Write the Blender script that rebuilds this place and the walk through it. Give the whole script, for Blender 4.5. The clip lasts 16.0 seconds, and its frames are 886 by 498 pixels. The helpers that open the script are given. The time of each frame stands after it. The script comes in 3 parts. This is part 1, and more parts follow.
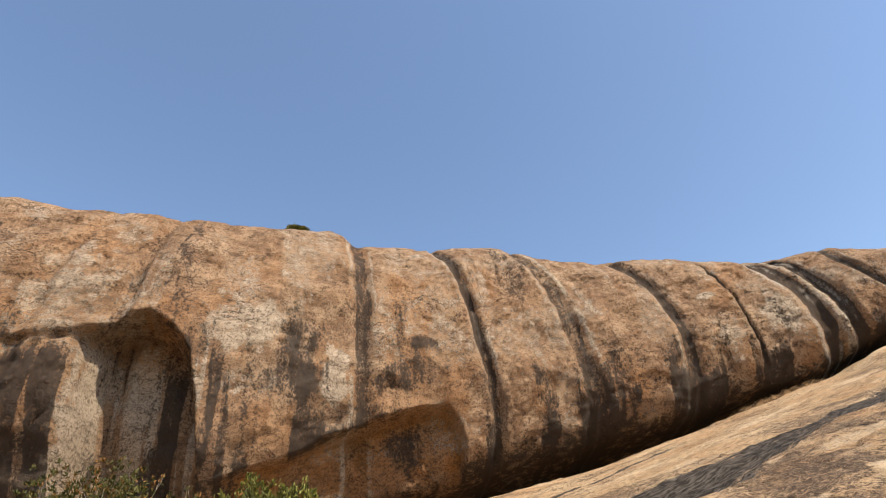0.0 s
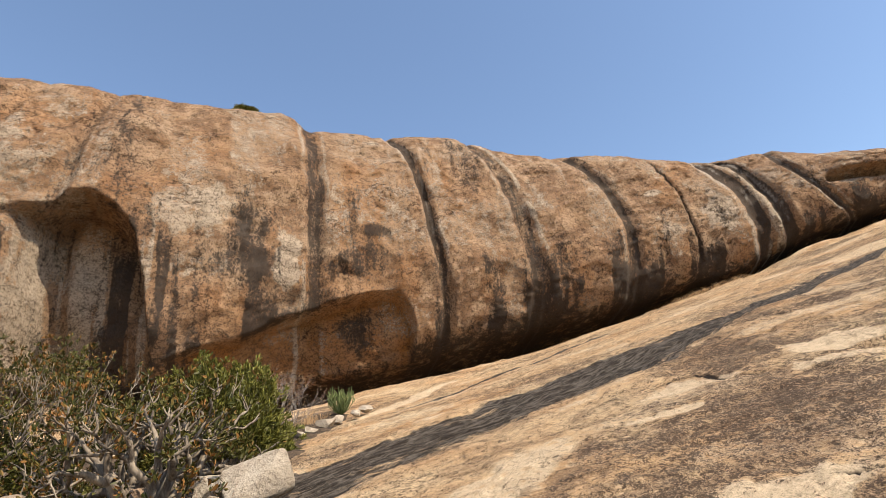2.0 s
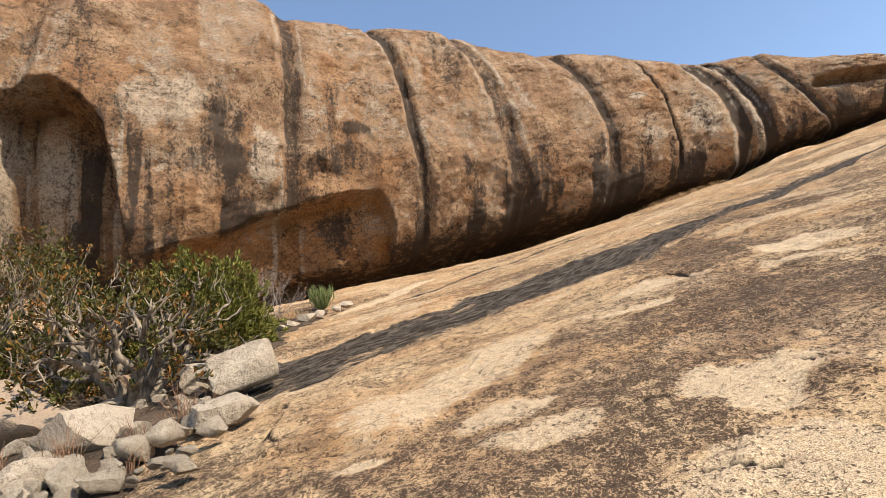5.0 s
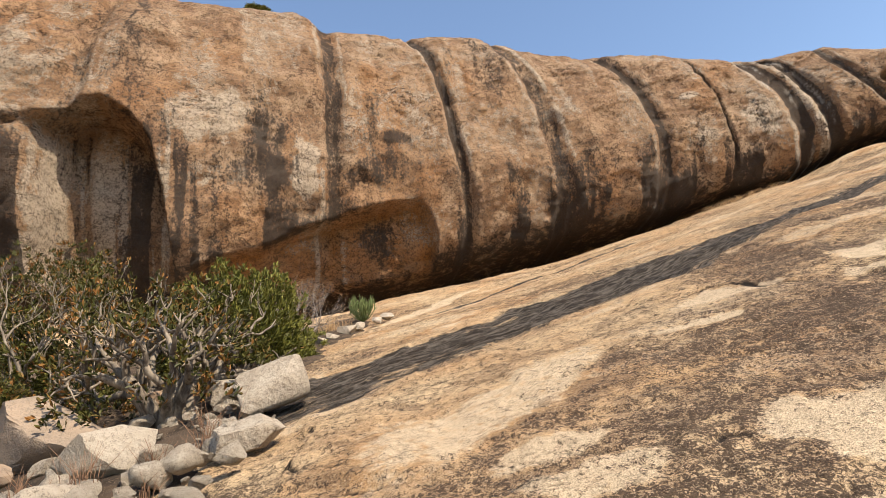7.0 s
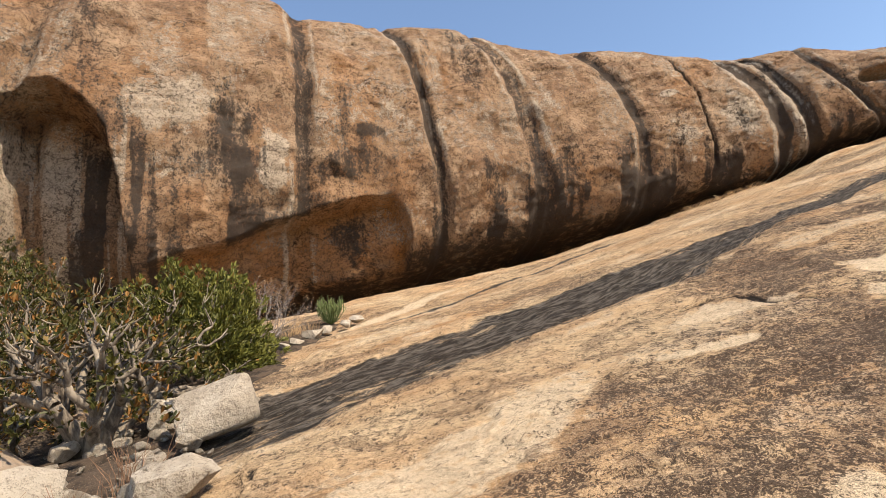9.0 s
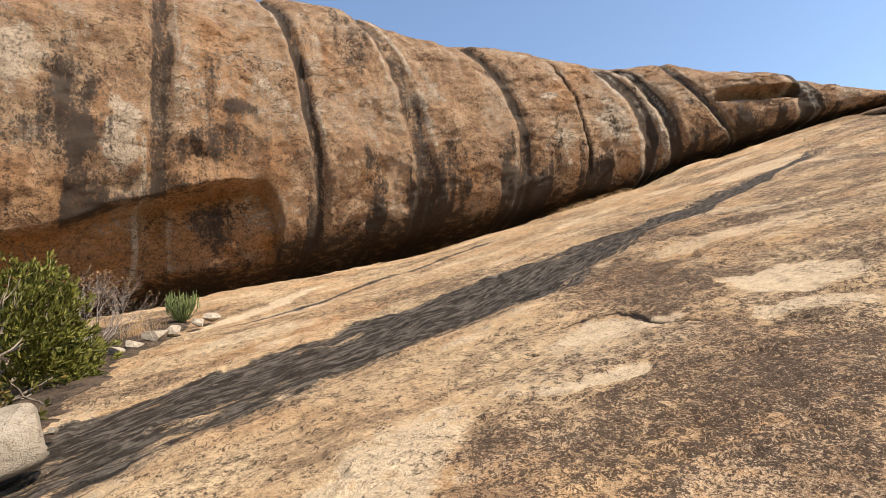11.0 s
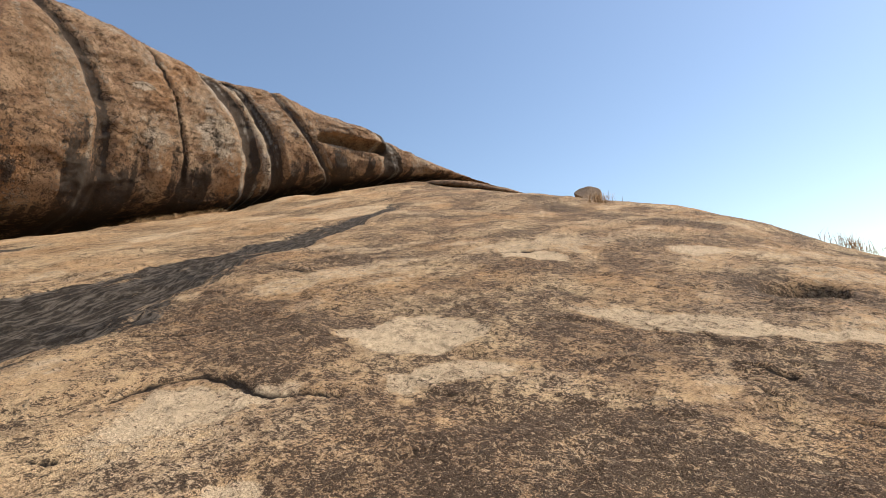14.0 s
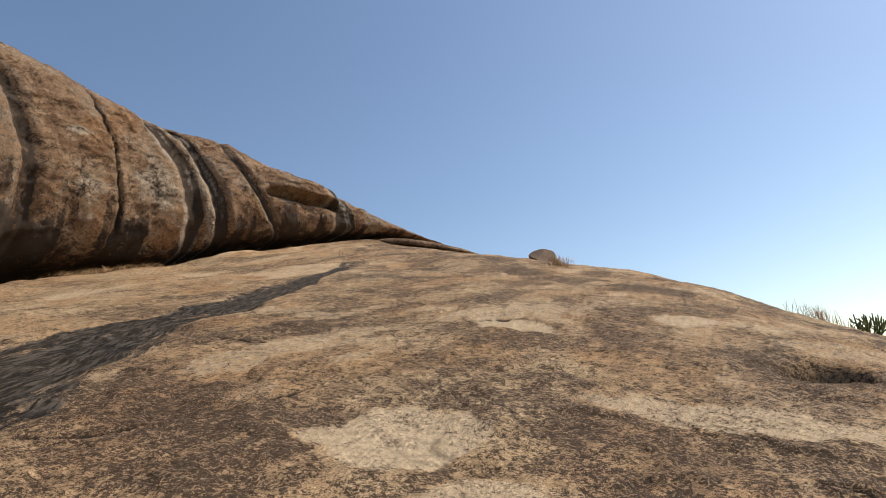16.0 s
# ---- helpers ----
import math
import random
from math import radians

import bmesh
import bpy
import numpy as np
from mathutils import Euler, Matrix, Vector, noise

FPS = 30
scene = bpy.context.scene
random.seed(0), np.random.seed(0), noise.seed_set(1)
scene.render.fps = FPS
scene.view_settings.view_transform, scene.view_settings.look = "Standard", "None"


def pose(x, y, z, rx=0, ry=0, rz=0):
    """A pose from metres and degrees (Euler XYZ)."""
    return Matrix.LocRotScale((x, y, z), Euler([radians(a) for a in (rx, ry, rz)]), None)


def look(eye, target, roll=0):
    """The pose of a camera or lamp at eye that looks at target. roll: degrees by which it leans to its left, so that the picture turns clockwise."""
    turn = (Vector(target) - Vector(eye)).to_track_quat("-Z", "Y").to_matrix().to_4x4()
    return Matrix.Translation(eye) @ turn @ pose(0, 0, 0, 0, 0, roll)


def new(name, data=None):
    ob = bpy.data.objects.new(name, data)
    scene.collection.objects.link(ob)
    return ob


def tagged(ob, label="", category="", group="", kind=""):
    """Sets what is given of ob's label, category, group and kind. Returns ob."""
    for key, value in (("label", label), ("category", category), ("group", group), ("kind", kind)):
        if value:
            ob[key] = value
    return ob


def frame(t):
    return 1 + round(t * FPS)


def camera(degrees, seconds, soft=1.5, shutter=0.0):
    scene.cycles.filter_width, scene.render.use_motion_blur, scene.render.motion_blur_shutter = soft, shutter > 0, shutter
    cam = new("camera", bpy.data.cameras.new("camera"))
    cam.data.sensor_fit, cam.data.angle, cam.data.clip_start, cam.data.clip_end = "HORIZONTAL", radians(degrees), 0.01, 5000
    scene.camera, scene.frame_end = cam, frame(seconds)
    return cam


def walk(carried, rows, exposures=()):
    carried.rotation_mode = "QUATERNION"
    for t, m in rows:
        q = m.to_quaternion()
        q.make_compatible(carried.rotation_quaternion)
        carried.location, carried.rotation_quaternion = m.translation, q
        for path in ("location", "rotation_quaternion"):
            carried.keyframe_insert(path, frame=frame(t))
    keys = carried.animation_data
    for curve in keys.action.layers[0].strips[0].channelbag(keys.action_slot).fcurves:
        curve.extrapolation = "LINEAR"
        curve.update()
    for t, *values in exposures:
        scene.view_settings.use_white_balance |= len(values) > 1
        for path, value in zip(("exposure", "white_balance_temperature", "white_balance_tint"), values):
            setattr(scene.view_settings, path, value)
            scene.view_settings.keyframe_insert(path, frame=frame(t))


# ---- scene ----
cam = camera(75.0, 16.0, soft=0.5)
# rows: seconds, pose
PATH = [
    (0.0, pose(0.000, 0.000, 1.640, 125.05, 5.20, 3.77)),
    (0.5, pose(-0.005, -0.005, 1.637, 122.43, 5.41, 1.88)),
    (1.0, pose(0.012, 0.026, 1.621, 119.58, 5.51, 1.03)),
    (1.5, pose(0.018, 0.048, 1.607, 116.28, 5.65, -0.07)),
    (2.0, pose(0.023, 0.052, 1.590, 113.80, 5.79, -1.07)),
    (2.5, pose(0.031, 0.085, 1.566, 111.54, 5.94, -3.04)),
    (3.0, pose(0.031, 0.096, 1.561, 108.83, 5.92, -2.98)),
    (5.5, pose(-0.003, 0.125, 1.519, 103.80, 5.48, -3.26)),
    (6.0, pose(0.046, 0.241, 1.517, 104.23, 5.28, 0.12)),
    (6.5, pose(0.150, 0.448, 1.600, 104.17, 5.14, 1.36)),
    (7.0, pose(0.137, 0.655, 1.653, 105.27, 5.12, 1.24)),
    (7.5, pose(0.101, 0.963, 1.840, 105.52, 5.14, 0.14)),
    (8.0, pose(0.099, 1.154, 1.899, 105.32, 5.16, -0.60)),
    (10.5, pose(0.470, 2.223, 2.321, 103.31, 5.50, -5.40)),
    (11.0, pose(0.524, 2.464, 2.394, 102.48, 5.91, -13.19)),
    (11.5, pose(0.733, 2.744, 2.407, 100.92, 6.42, -23.52)),
    (12.0, pose(0.859, 2.981, 2.492, 100.28, 6.65, -32.55)),
    (12.5, pose(0.923, 3.248, 2.588, 98.90, 6.70, -43.09)),
    (13.0, pose(1.079, 3.499, 2.634, 99.55, 6.71, -48.46)),
    (13.5, pose(1.227, 3.770, 2.723, 99.82, 6.65, -51.82)),
    (14.0, pose(1.358, 4.087, 2.826, 100.42, 6.67, -53.71)),
    (14.5, pose(1.534, 4.317, 2.874, 101.14, 6.61, -55.24)),
    (15.0, pose(1.723, 4.562, 2.979, 102.24, 6.60, -56.76)),
    (15.5, pose(1.807, 4.787, 3.116, 103.67, 6.65, -58.49)),
    (16.0, pose(1.986, 4.948, 3.188, 105.60, 6.69, -59.18)),
]

EXPOSURE = [(0.0, 0.62), (8.0, 0.66), (11.0, 0.66), (12.5, 0.48), (14.0, 0.22), (16.0, -0.06)]
walk(cam, PATH, EXPOSURE)

# ---- sky and sun ----
SUN_TO = Vector((0.66, -0.60, 1.05)).normalized()
world = bpy.data.worlds.new("sky")
scene.world = world
world.use_nodes = True
wn = world.node_tree
wn.nodes.clear()
sky = wn.nodes.new("ShaderNodeTexSky")
sky.sky_type = "NISHITA"
sky.sun_disc = False
sky.sun_elevation = math.asin(SUN_TO.z)
sky.sun_rotation = math.atan2(SUN_TO.x, SUN_TO.y)
sky.air_density, sky.dust_density, sky.ozone_density = 1.0, 0.5, 0.6
back = wn.nodes.new("ShaderNodeBackground")
back.inputs["Strength"].default_value = 0.15
wout = wn.nodes.new("ShaderNodeOutputWorld")
wn.links.new(sky.outputs[0], back.inputs[0])
wn.links.new(back.outputs[0], wout.inputs[0])
sun_data = bpy.data.lights.new("sun", "SUN")
sun_data.energy, sun_data.angle, sun_data.color = 5.0, radians(0.6), (1.0, 0.885, 0.72)
sun_lamp = new("sun", sun_data)
sun_lamp.matrix_world = look(SUN_TO * 100, (0, 0, 0))


# ---- numeric noise on arrays ----
def hashed(i, j, k, seed):
    h = (i * 374761393 + j * 668265263 + k * 2147483647 + seed * 1274126177) & 0xFFFFFFFF
    h = ((h ^ (h >> 13)) * 1274126177) & 0xFFFFFFFF
    return ((h ^ (h >> 16)) & 0xFFFF) / 65535.0


def grain(x, y, z=0.0, seed=0):
    """Smooth value noise, 0 to 1, on arrays."""
    x, y, z = np.broadcast_arrays(np.asarray(x, float), np.asarray(y, float), np.asarray(z, float))
    i, j, k = (np.floor(a).astype(np.int64) for a in (x, y, z))
    u, v, w = x - i, y - j, z - k
    u, v, w = (a * a * a * (a * (a * 6 - 15) + 10) for a in (u, v, w))
    out = 0.0
    for di in (0, 1):
        for dj in (0, 1):
            for dk in (0, 1):
                out = out + hashed(i + di, j + dj, k + dk, seed) * (u if di else 1 - u) * (v if dj else 1 - v) * (w if dk else 1 - w)
    return out


def layers(x, y, z=0.0, n=4, seed=0, gain=0.5):
    total, amp, full = 0.0, 1.0, 0.0
    for o in range(n):
        total = total + amp * grain(np.asarray(x) * 2.03**o, np.asarray(y) * 2.03**o, np.asarray(z) * 2.03**o, seed + o * 17)
        full += amp
        amp *= gain
    return total / full


def step(a, b, x):
    t = np.clip((np.asarray(x, float) - a) / (b - a), 0, 1)
    return t * t * (3 - 2 * t)


# ---- materials ----
def material(name, rough=0.85):
    m = bpy.data.materials.new(name)
    m.use_nodes = True
    nt = m.node_tree
    bsdf = nt.nodes["Principled BSDF"]
    bsdf.inputs["Roughness"].default_value = rough
    bsdf.inputs["Specular IOR Level"].default_value = 0.12
    return m, nt, bsdf


def node(nt, kind, **inputs):
    n = nt.nodes.new(kind)
    for key, value in inputs.items():
        n.inputs[key.replace("_", " ")].default_value = value
    return n


def texture(nt, coords, scale, detail=5.0, rough=0.6, stretch=(1, 1, 1), distort=0.0):
    mp = node(nt, "ShaderNodeMapping")
    mp.inputs["Scale"].default_value = stretch
    nt.links.new(coords, mp.inputs["Vector"])
    n = node(nt, "ShaderNodeTexNoise", Scale=scale, Detail=detail, Roughness=rough, Distortion=distort)
    nt.links.new(mp.outputs[0], n.inputs["Vector"])
    return n.outputs["Fac"]


def remap(nt, value, a, b, lo=0.0, hi=1.0):
    n = node(nt, "ShaderNodeMapRange")
    n.interpolation_type = "SMOOTHSTEP"
    for key, val in zip(("From Min", "From Max", "To Min", "To Max"), (a, b, lo, hi)):
        n.inputs[key].default_value = val
    nt.links.new(value, n.inputs["Value"])
    return n.outputs[0]


def mathop(nt, op, a, b):
    n = nt.nodes.new("ShaderNodeMath")
    n.operation = op
    for slot, val in zip(n.inputs, (a, b)):
        if isinstance(val, (int, float)):
            slot.default_value = val
        else:
            nt.links.new(val, slot)
    return n.outputs[0]


def blend(nt, fac, a, b):
    n = nt.nodes.new("ShaderNodeMix")
    n.data_type = "RGBA"
    for slot, val in ((n.inputs[0], fac), (n.inputs[6], a), (n.inputs[7], b)):
        if isinstance(val, tuple):
            slot.default_value = (*val, 1)
        elif isinstance(val, (int, float)):
            slot.default_value = val
        else:
            nt.links.new(val, slot)
    return n.outputs[2]


def attribute(nt, name):
    n = nt.nodes.new("ShaderNodeAttribute")
    n.attribute_name = name
    return n.outputs["Fac"]


def relief(nt, bsdf, heights, strength=0.6):
    """Stack bumps: pairs of (height socket, distance in metres)."""
    last = None
    for h, dist in heights:
        b = node(nt, "ShaderNodeBump", Strength=strength, Distance=dist)
        nt.links.new(h, b.inputs["Height"])
        if last:
            nt.links.new(last, b.inputs["Normal"])
        last = b.outputs[0]
    nt.links.new(last, bsdf.inputs["Normal"])


def turned(nt, coords, degrees, stretch):
    mp = node(nt, "ShaderNodeMapping")
    mp.inputs["Rotation"].default_value = (0, 0, radians(degrees))
    mp.inputs["Scale"].default_value = stretch
    nt.links.new(coords, mp.inputs["Vector"])
    return mp.outputs[0]


def seams(nt, value, width):
    """Thin lines along one level of a noise: the edges of thin flakes."""
    away = mathop(nt, "ABSOLUTE", mathop(nt, "SUBTRACT", value, 0.5), 0.0)
    return remap(nt, away, 0.0, width, 1.0, 0.0)


def creases(nt, value, width):
    """0 in the narrow valleys along one level of a noise, 1 elsewhere."""
    away = mathop(nt, "ABSOLUTE", mathop(nt, "SUBTRACT", value, 0.5), 0.0)
    return remap(nt, away, 0.0, width)


def granite_slab():
    m, nt, bsdf = material("slab_granite", 0.85)
    co = nt.nodes.new("ShaderNodeTexCoord").outputs["Object"]
    broad = texture(nt, co, 0.5, 6)
    mid = texture(nt, co, 3.0, 6, 0.65)
    coarse = texture(nt, co, 9.0, 5, 0.65, (1.0, 0.8, 1.0), 0.4)
    speck = texture(nt, co, 34.0, 4, 0.7, (1.0, 0.8, 1.0), 1.2)
    fine = texture(nt, co, 120.0, 2, 0.65)
    scale_edge = creases(nt, texture(nt, co, 11.0, 4, 0.6, (0.8, 1.2, 1.0), 0.6), 0.018)
    pale = attribute(nt, "pale")
    dark = attribute(nt, "dark")
    c = blend(nt, remap(nt, broad, 0.35, 0.65), (0.61, 0.385, 0.200), (0.72, 0.52, 0.305))
    c = blend(nt, remap(nt, mid, 0.45, 0.70, 0.0, 0.55), c, (0.43, 0.265, 0.145))
    c = blend(nt, mathop(nt, "MULTIPLY", attribute(nt, "rust"), 0.7), c, (0.47, 0.235, 0.085))
    worn = mathop(nt, "ADD", pale, mathop(nt, "MULTIPLY", mathop(nt, "SUBTRACT", coarse, 0.5), 1.6))
    c = blend(nt, remap(nt, worn, 0.20, 0.60, 0.0, 0.85), c, (0.74, 0.575, 0.385))
    # brown weathering skin of the open sheet, then black lichen in small flecks on it
    skin = mathop(nt, "ADD", dark, mathop(nt, "MULTIPLY", mathop(nt, "SUBTRACT", coarse, 0.5), 2.0))
    c = blend(nt, remap(nt, skin, 0.15, 0.75, 0.0, 0.55), c, (0.34, 0.195, 0.105))
    # blotches drawn out along the fall of the rock, which carry the look far off
    blot = texture(nt, turned(nt, co, -24, (0.55, 1.5, 1.0)), 1.7, 8, 0.74, (1, 1, 1), 0.6)
    blot = mathop(nt, "ADD", blot, mathop(nt, "SUBTRACT", mathop(nt, "MULTIPLY", dark, 0.14), mathop(nt, "MULTIPLY", pale, 0.12)))
    c = blend(nt, remap(nt, blot, 0.535, 0.60, 0.0, 0.62), c, (0.20, 0.122, 0.072))
    cover = mathop(nt, "ADD", mathop(nt, "MULTIPLY", dark, 0.155), mathop(nt, "MULTIPLY", mathop(nt, "SUBTRACT", broad, 0.5), 0.20))
    cover = mathop(nt, "ADD", cover, mathop(nt, "MULTIPLY", mathop(nt, "SUBTRACT", coarse, 0.5), 0.55))
    cover = mathop(nt, "SUBTRACT", cover, mathop(nt, "MULTIPLY", pale, 0.10))
    fleck = mathop(nt, "ADD", speck, cover)
    c = blend(nt, remap(nt, fleck, 0.540, 0.585, 0.0, 0.90), c, (0.048, 0.033, 0.024))
    c = blend(nt, remap(nt, fine, 0.53, 0.58, 0.0, 0.6), c, (0.16, 0.098, 0.058))
    c = blend(nt, remap(nt, mathop(nt, "ADD", mathop(nt, "MULTIPLY", fine, 0.5), mathop(nt, "MULTIPLY", speck, 0.5)), 0.46, 0.41, 0.0, 0.55), c, (0.74, 0.56, 0.36))
    # streaks drawn out along the way the water runs
    flow = nt.nodes.new("ShaderNodeCombineXYZ")
    nt.links.new(mathop(nt, "MULTIPLY", attribute(nt, "run"), 0.22), flow.inputs[0])
    nt.links.new(attribute(nt, "across"), flow.inputs[1])
    streak = texture(nt, flow.outputs[0], 3.2, 7, 0.72, (1, 1, 1), 0.25)
    thread = texture(nt, flow.outputs[0], 14.0, 5, 0.7, (0.7, 1, 1), 0.3)
    stream = mathop(nt, "ADD", attribute(nt, "stream"), mathop(nt, "MULTIPLY", mathop(nt, "SUBTRACT", streak, 0.5), 2.6))
    stream = mathop(nt, "ADD", stream, mathop(nt, "MULTIPLY", mathop(nt, "SUBTRACT", speck, 0.5), 0.8))
    wet = blend(nt, remap(nt, thread, 0.46, 0.60), (0.014, 0.013, 0.012), (0.135, 0.115, 0.095))
    c = blend(nt, remap(nt, stream, 0.30, 0.60, 0.0, 0.95), c, wet)
    flake = seams(nt, texture(nt, co, 1.1, 4, 0.55, (1.0, 1.6, 1.0)), 0.006)
    some = remap(nt, texture(nt, co, 0.7, 2), 0.48, 0.58)
    line = mathop(nt, "MULTIPLY", flake, some)
    c = blend(nt, mathop(nt, "MULTIPLY", line, 0.85), c, (0.06, 0.042, 0.03))
    chip = mathop(nt, "MULTIPLY", mathop(nt, "SUBTRACT", 1.0, scale_edge), remap(nt, mid, 0.46, 0.56, 0.05, 0.75))
    c = blend(nt, chip, c, (0.055, 0.040, 0.030))
    c = blend(nt, remap(nt, attribute(nt, "crack"), 0.2, 0.8), c, (0.030, 0.022, 0.017))
    nt.links.new(c, bsdf.inputs["Base Color"])
    relief(nt, bsdf, [(mid, 0.05), (coarse, 0.035), (scale_edge, 0.010), (speck, 0.030), (fine, 0.010)], 1.0)
    return m


def granite_roll():
    m, nt, bsdf = material("cliff_granite", 0.85)
    co = nt.nodes.new("ShaderNodeTexCoord").outputs["Object"]
    broad = texture(nt, co, 0.22, 6)
    mid = texture(nt, co, 1.1, 8, 0.7)
    speck = texture(nt, co, 9.0, 5, 0.72, (1.0, 1.0, 0.8), 0.5)
    fine = texture(nt, co, 26.0, 4, 0.7)
    runs = texture(nt, co, 2.2, 7, 0.65, (1.0, 1.0, 0.06))
    lean = node(nt, "ShaderNodeMapping")
    lean.inputs["Rotation"].default_value = (0, radians(-28), 0)
    lean.inputs["Scale"].default_value = (0.35, 0.35, 1.25)
    nt.links.new(co, lean.inputs["Vector"])
    leaf_noise = texture(nt, lean.outputs[0], 2.6, 7, 0.68, (1, 1, 1), 0.5)
    leafed = creases(nt, leaf_noise, 0.035)
    c = blend(nt, remap(nt, broad, 0.35, 0.65), (0.44, 0.265, 0.148), (0.51, 0.345, 0.215))
    c = blend(nt, remap(nt, mid, 0.44, 0.57, 0.0, 0.8), c, (0.285, 0.160, 0.088))
    c = blend(nt, mathop(nt, "MULTIPLY", attribute(nt, "rust"), 0.85), c, (0.47, 0.205, 0.062))
    # chalky remains of a paler skin
    pale = mathop(nt, "ADD", mathop(nt, "MULTIPLY", attribute(nt, "pale"), 0.27), mathop(nt, "ADD", mathop(nt, "MULTIPLY", speck, 0.60), mathop(nt, "MULTIPLY", mid, 0.40)))
    c = blend(nt, remap(nt, pale, 0.58, 0.62, 0.0, 0.85), c, (0.62, 0.50, 0.37))
    grit = mathop(nt, "ADD", mathop(nt, "MULTIPLY", speck, 0.6), mathop(nt, "MULTIPLY", fine, 0.4))
    c = blend(nt, remap(nt, grit, 0.510, 0.55, 0.0, 0.70), c, (0.085, 0.053, 0.036))
    # black lichen runs, plus the foot's shade that the dark mask carries as colour
    lichen_and_shade = mathop(nt, "ADD", mathop(nt, "MULTIPLY", attribute(nt, "dark"), 0.34), mathop(nt, "ADD", mathop(nt, "MULTIPLY", runs, 0.55), mathop(nt, "MULTIPLY", speck, 0.45)))
    c = blend(nt, remap(nt, lichen_and_shade, 0.61, 0.76, 0.0, 0.90), c, (0.052, 0.042, 0.035))
    # thin white lime lines inside the wet runs
    lime = mathop(nt, "MULTIPLY", attribute(nt, "lime"), remap(nt, mathop(nt, "ADD", mathop(nt, "MULTIPLY", runs, 0.5), mathop(nt, "MULTIPLY", speck, 0.5)), 0.42, 0.54))
    c = blend(nt, mathop(nt, "MULTIPLY", lime, 0.85), c, (0.60, 0.53, 0.44))
    flake = seams(nt, texture(nt, turned(nt, co, 0, (0.8, 0.8, 1.3)), 0.55, 6, 0.6), 0.012)
    some = remap(nt, texture(nt, co, 0.35, 3), 0.43, 0.52)
    line = mathop(nt, "MULTIPLY", flake, some)
    c = blend(nt, mathop(nt, "MULTIPLY", line, 0.8), c, (0.065, 0.040, 0.027))
    c = blend(nt, mathop(nt, "MULTIPLY", mathop(nt, "SUBTRACT", 1.0, leafed), 0.42), c, (0.10, 0.062, 0.04))
    nt.links.new(c, bsdf.inputs["Base Color"])
    relief(nt, bsdf, [(mid, 0.30), (leaf_noise, 0.16), (speck, 0.17), (fine, 0.055), (mathop(nt, "SUBTRACT", 1.0, line), 0.05)], 1.0)
    return m


def plain_rock(name, light, deep, scale=1.0):
    m, nt, bsdf = material(name, 0.9)
    co = nt.nodes.new("ShaderNodeTexCoord").outputs["Object"]
    broad = texture(nt, co, 1.6 * scale, 6, 0.65)
    speck = texture(nt, co, 14.0 * scale, 6, 0.7)
    fine = texture(nt, co, 70.0 * scale, 3)
    info = nt.nodes.new("ShaderNodeObjectInfo")
    c = blend(nt, remap(nt, broad, 0.38, 0.66), light, deep)
    c = blend(nt, remap(nt, mathop(nt, "ADD", mathop(nt, "MULTIPLY", speck, 0.5), mathop(nt, "MULTIPLY", fine, 0.5)), 0.52, 0.58, 0.0, 0.7), c, (0.13, 0.095, 0.07))
    c = blend(nt, mathop(nt, "MULTIPLY", info.outputs["Random"], 0.35), c, (0.36, 0.30, 0.23))
    nt.links.new(c, bsdf.inputs["Base Color"])
    relief(nt, bsdf, [(broad, 0.10), (speck, 0.04), (fine, 0.010)], 1.0)
    return m


def leaf_paint(name, a, b, dry=None):
    m, nt, bsdf = material(name, 0.55)
    geo = nt.nodes.new("ShaderNodeNewGeometry")
    co = nt.nodes.new("ShaderNodeTexCoord").outputs["Object"]
    c = blend(nt, geo.outputs["Random Per Island"], a, b)
    if dry:
        clump = mathop(nt, "ADD", texture(nt, co, 1.4, 3), mathop(nt, "MULTIPLY", geo.outputs["Random Per Island"], 0.35))
        c = blend(nt, remap(nt, clump, 0.70, 0.88), c, dry)
    nt.links.new(c, bsdf.inputs["Base Color"])
    bsdf.inputs["Subsurface Weight"].default_value = 0.0
    bsdf.inputs["Specular IOR Level"].default_value = 0.2
    return m


def bark_paint(name, a, b):
    m, nt, bsdf = material(name, 0.9)
    co = nt.nodes.new("ShaderNodeTexCoord").outputs["Object"]
    n1 = texture(nt, co, 9.0, 5, 0.7, (1, 1, 0.3))
    c = blend(nt, remap(nt, n1, 0.35, 0.65), a, b)
    nt.links.new(c, bsdf.inputs["Base Color"])
    relief(nt, bsdf, [(n1, 0.02)], 0.6)
    return m


SLAB = granite_slab()
ROLL = granite_roll()
BOULDER = plain_rock("boulder_granite", (0.46, 0.385, 0.295), (0.30, 0.242, 0.178))
BROWN_ROCK = plain_rock("brown_boulder", (0.30, 0.205, 0.135), (0.17, 0.118, 0.082), 0.5)
LEAF_GREEN = leaf_paint("fleshy_green_leaf", (0.042, 0.047, 0.007), (0.185, 0.172, 0.034))
LEAF_MIXED = leaf_paint("dull_green_leaf", (0.024, 0.027, 0.004), (0.100, 0.088, 0.020), (0.21, 0.095, 0.025))
LEAF_DRY = leaf_paint("dry_grass", (0.36, 0.22, 0.11), (0.50, 0.33, 0.17))
TWIG_BROWN = bark_paint("brown_dry_stalk", (0.16, 0.09, 0.055), (0.26, 0.15, 0.09))
BARK = bark_paint("grey_bark", (0.08, 0.062, 0.048), (0.28, 0.228, 0.17))
TWIG_GREY = bark_paint("grey_twig", (0.20, 0.16, 0.14), (0.34, 0.29, 0.25))
CACTUS = leaf_paint("grey_green_succulent", (0.065, 0.088, 0.026), (0.13, 0.15, 0.05))

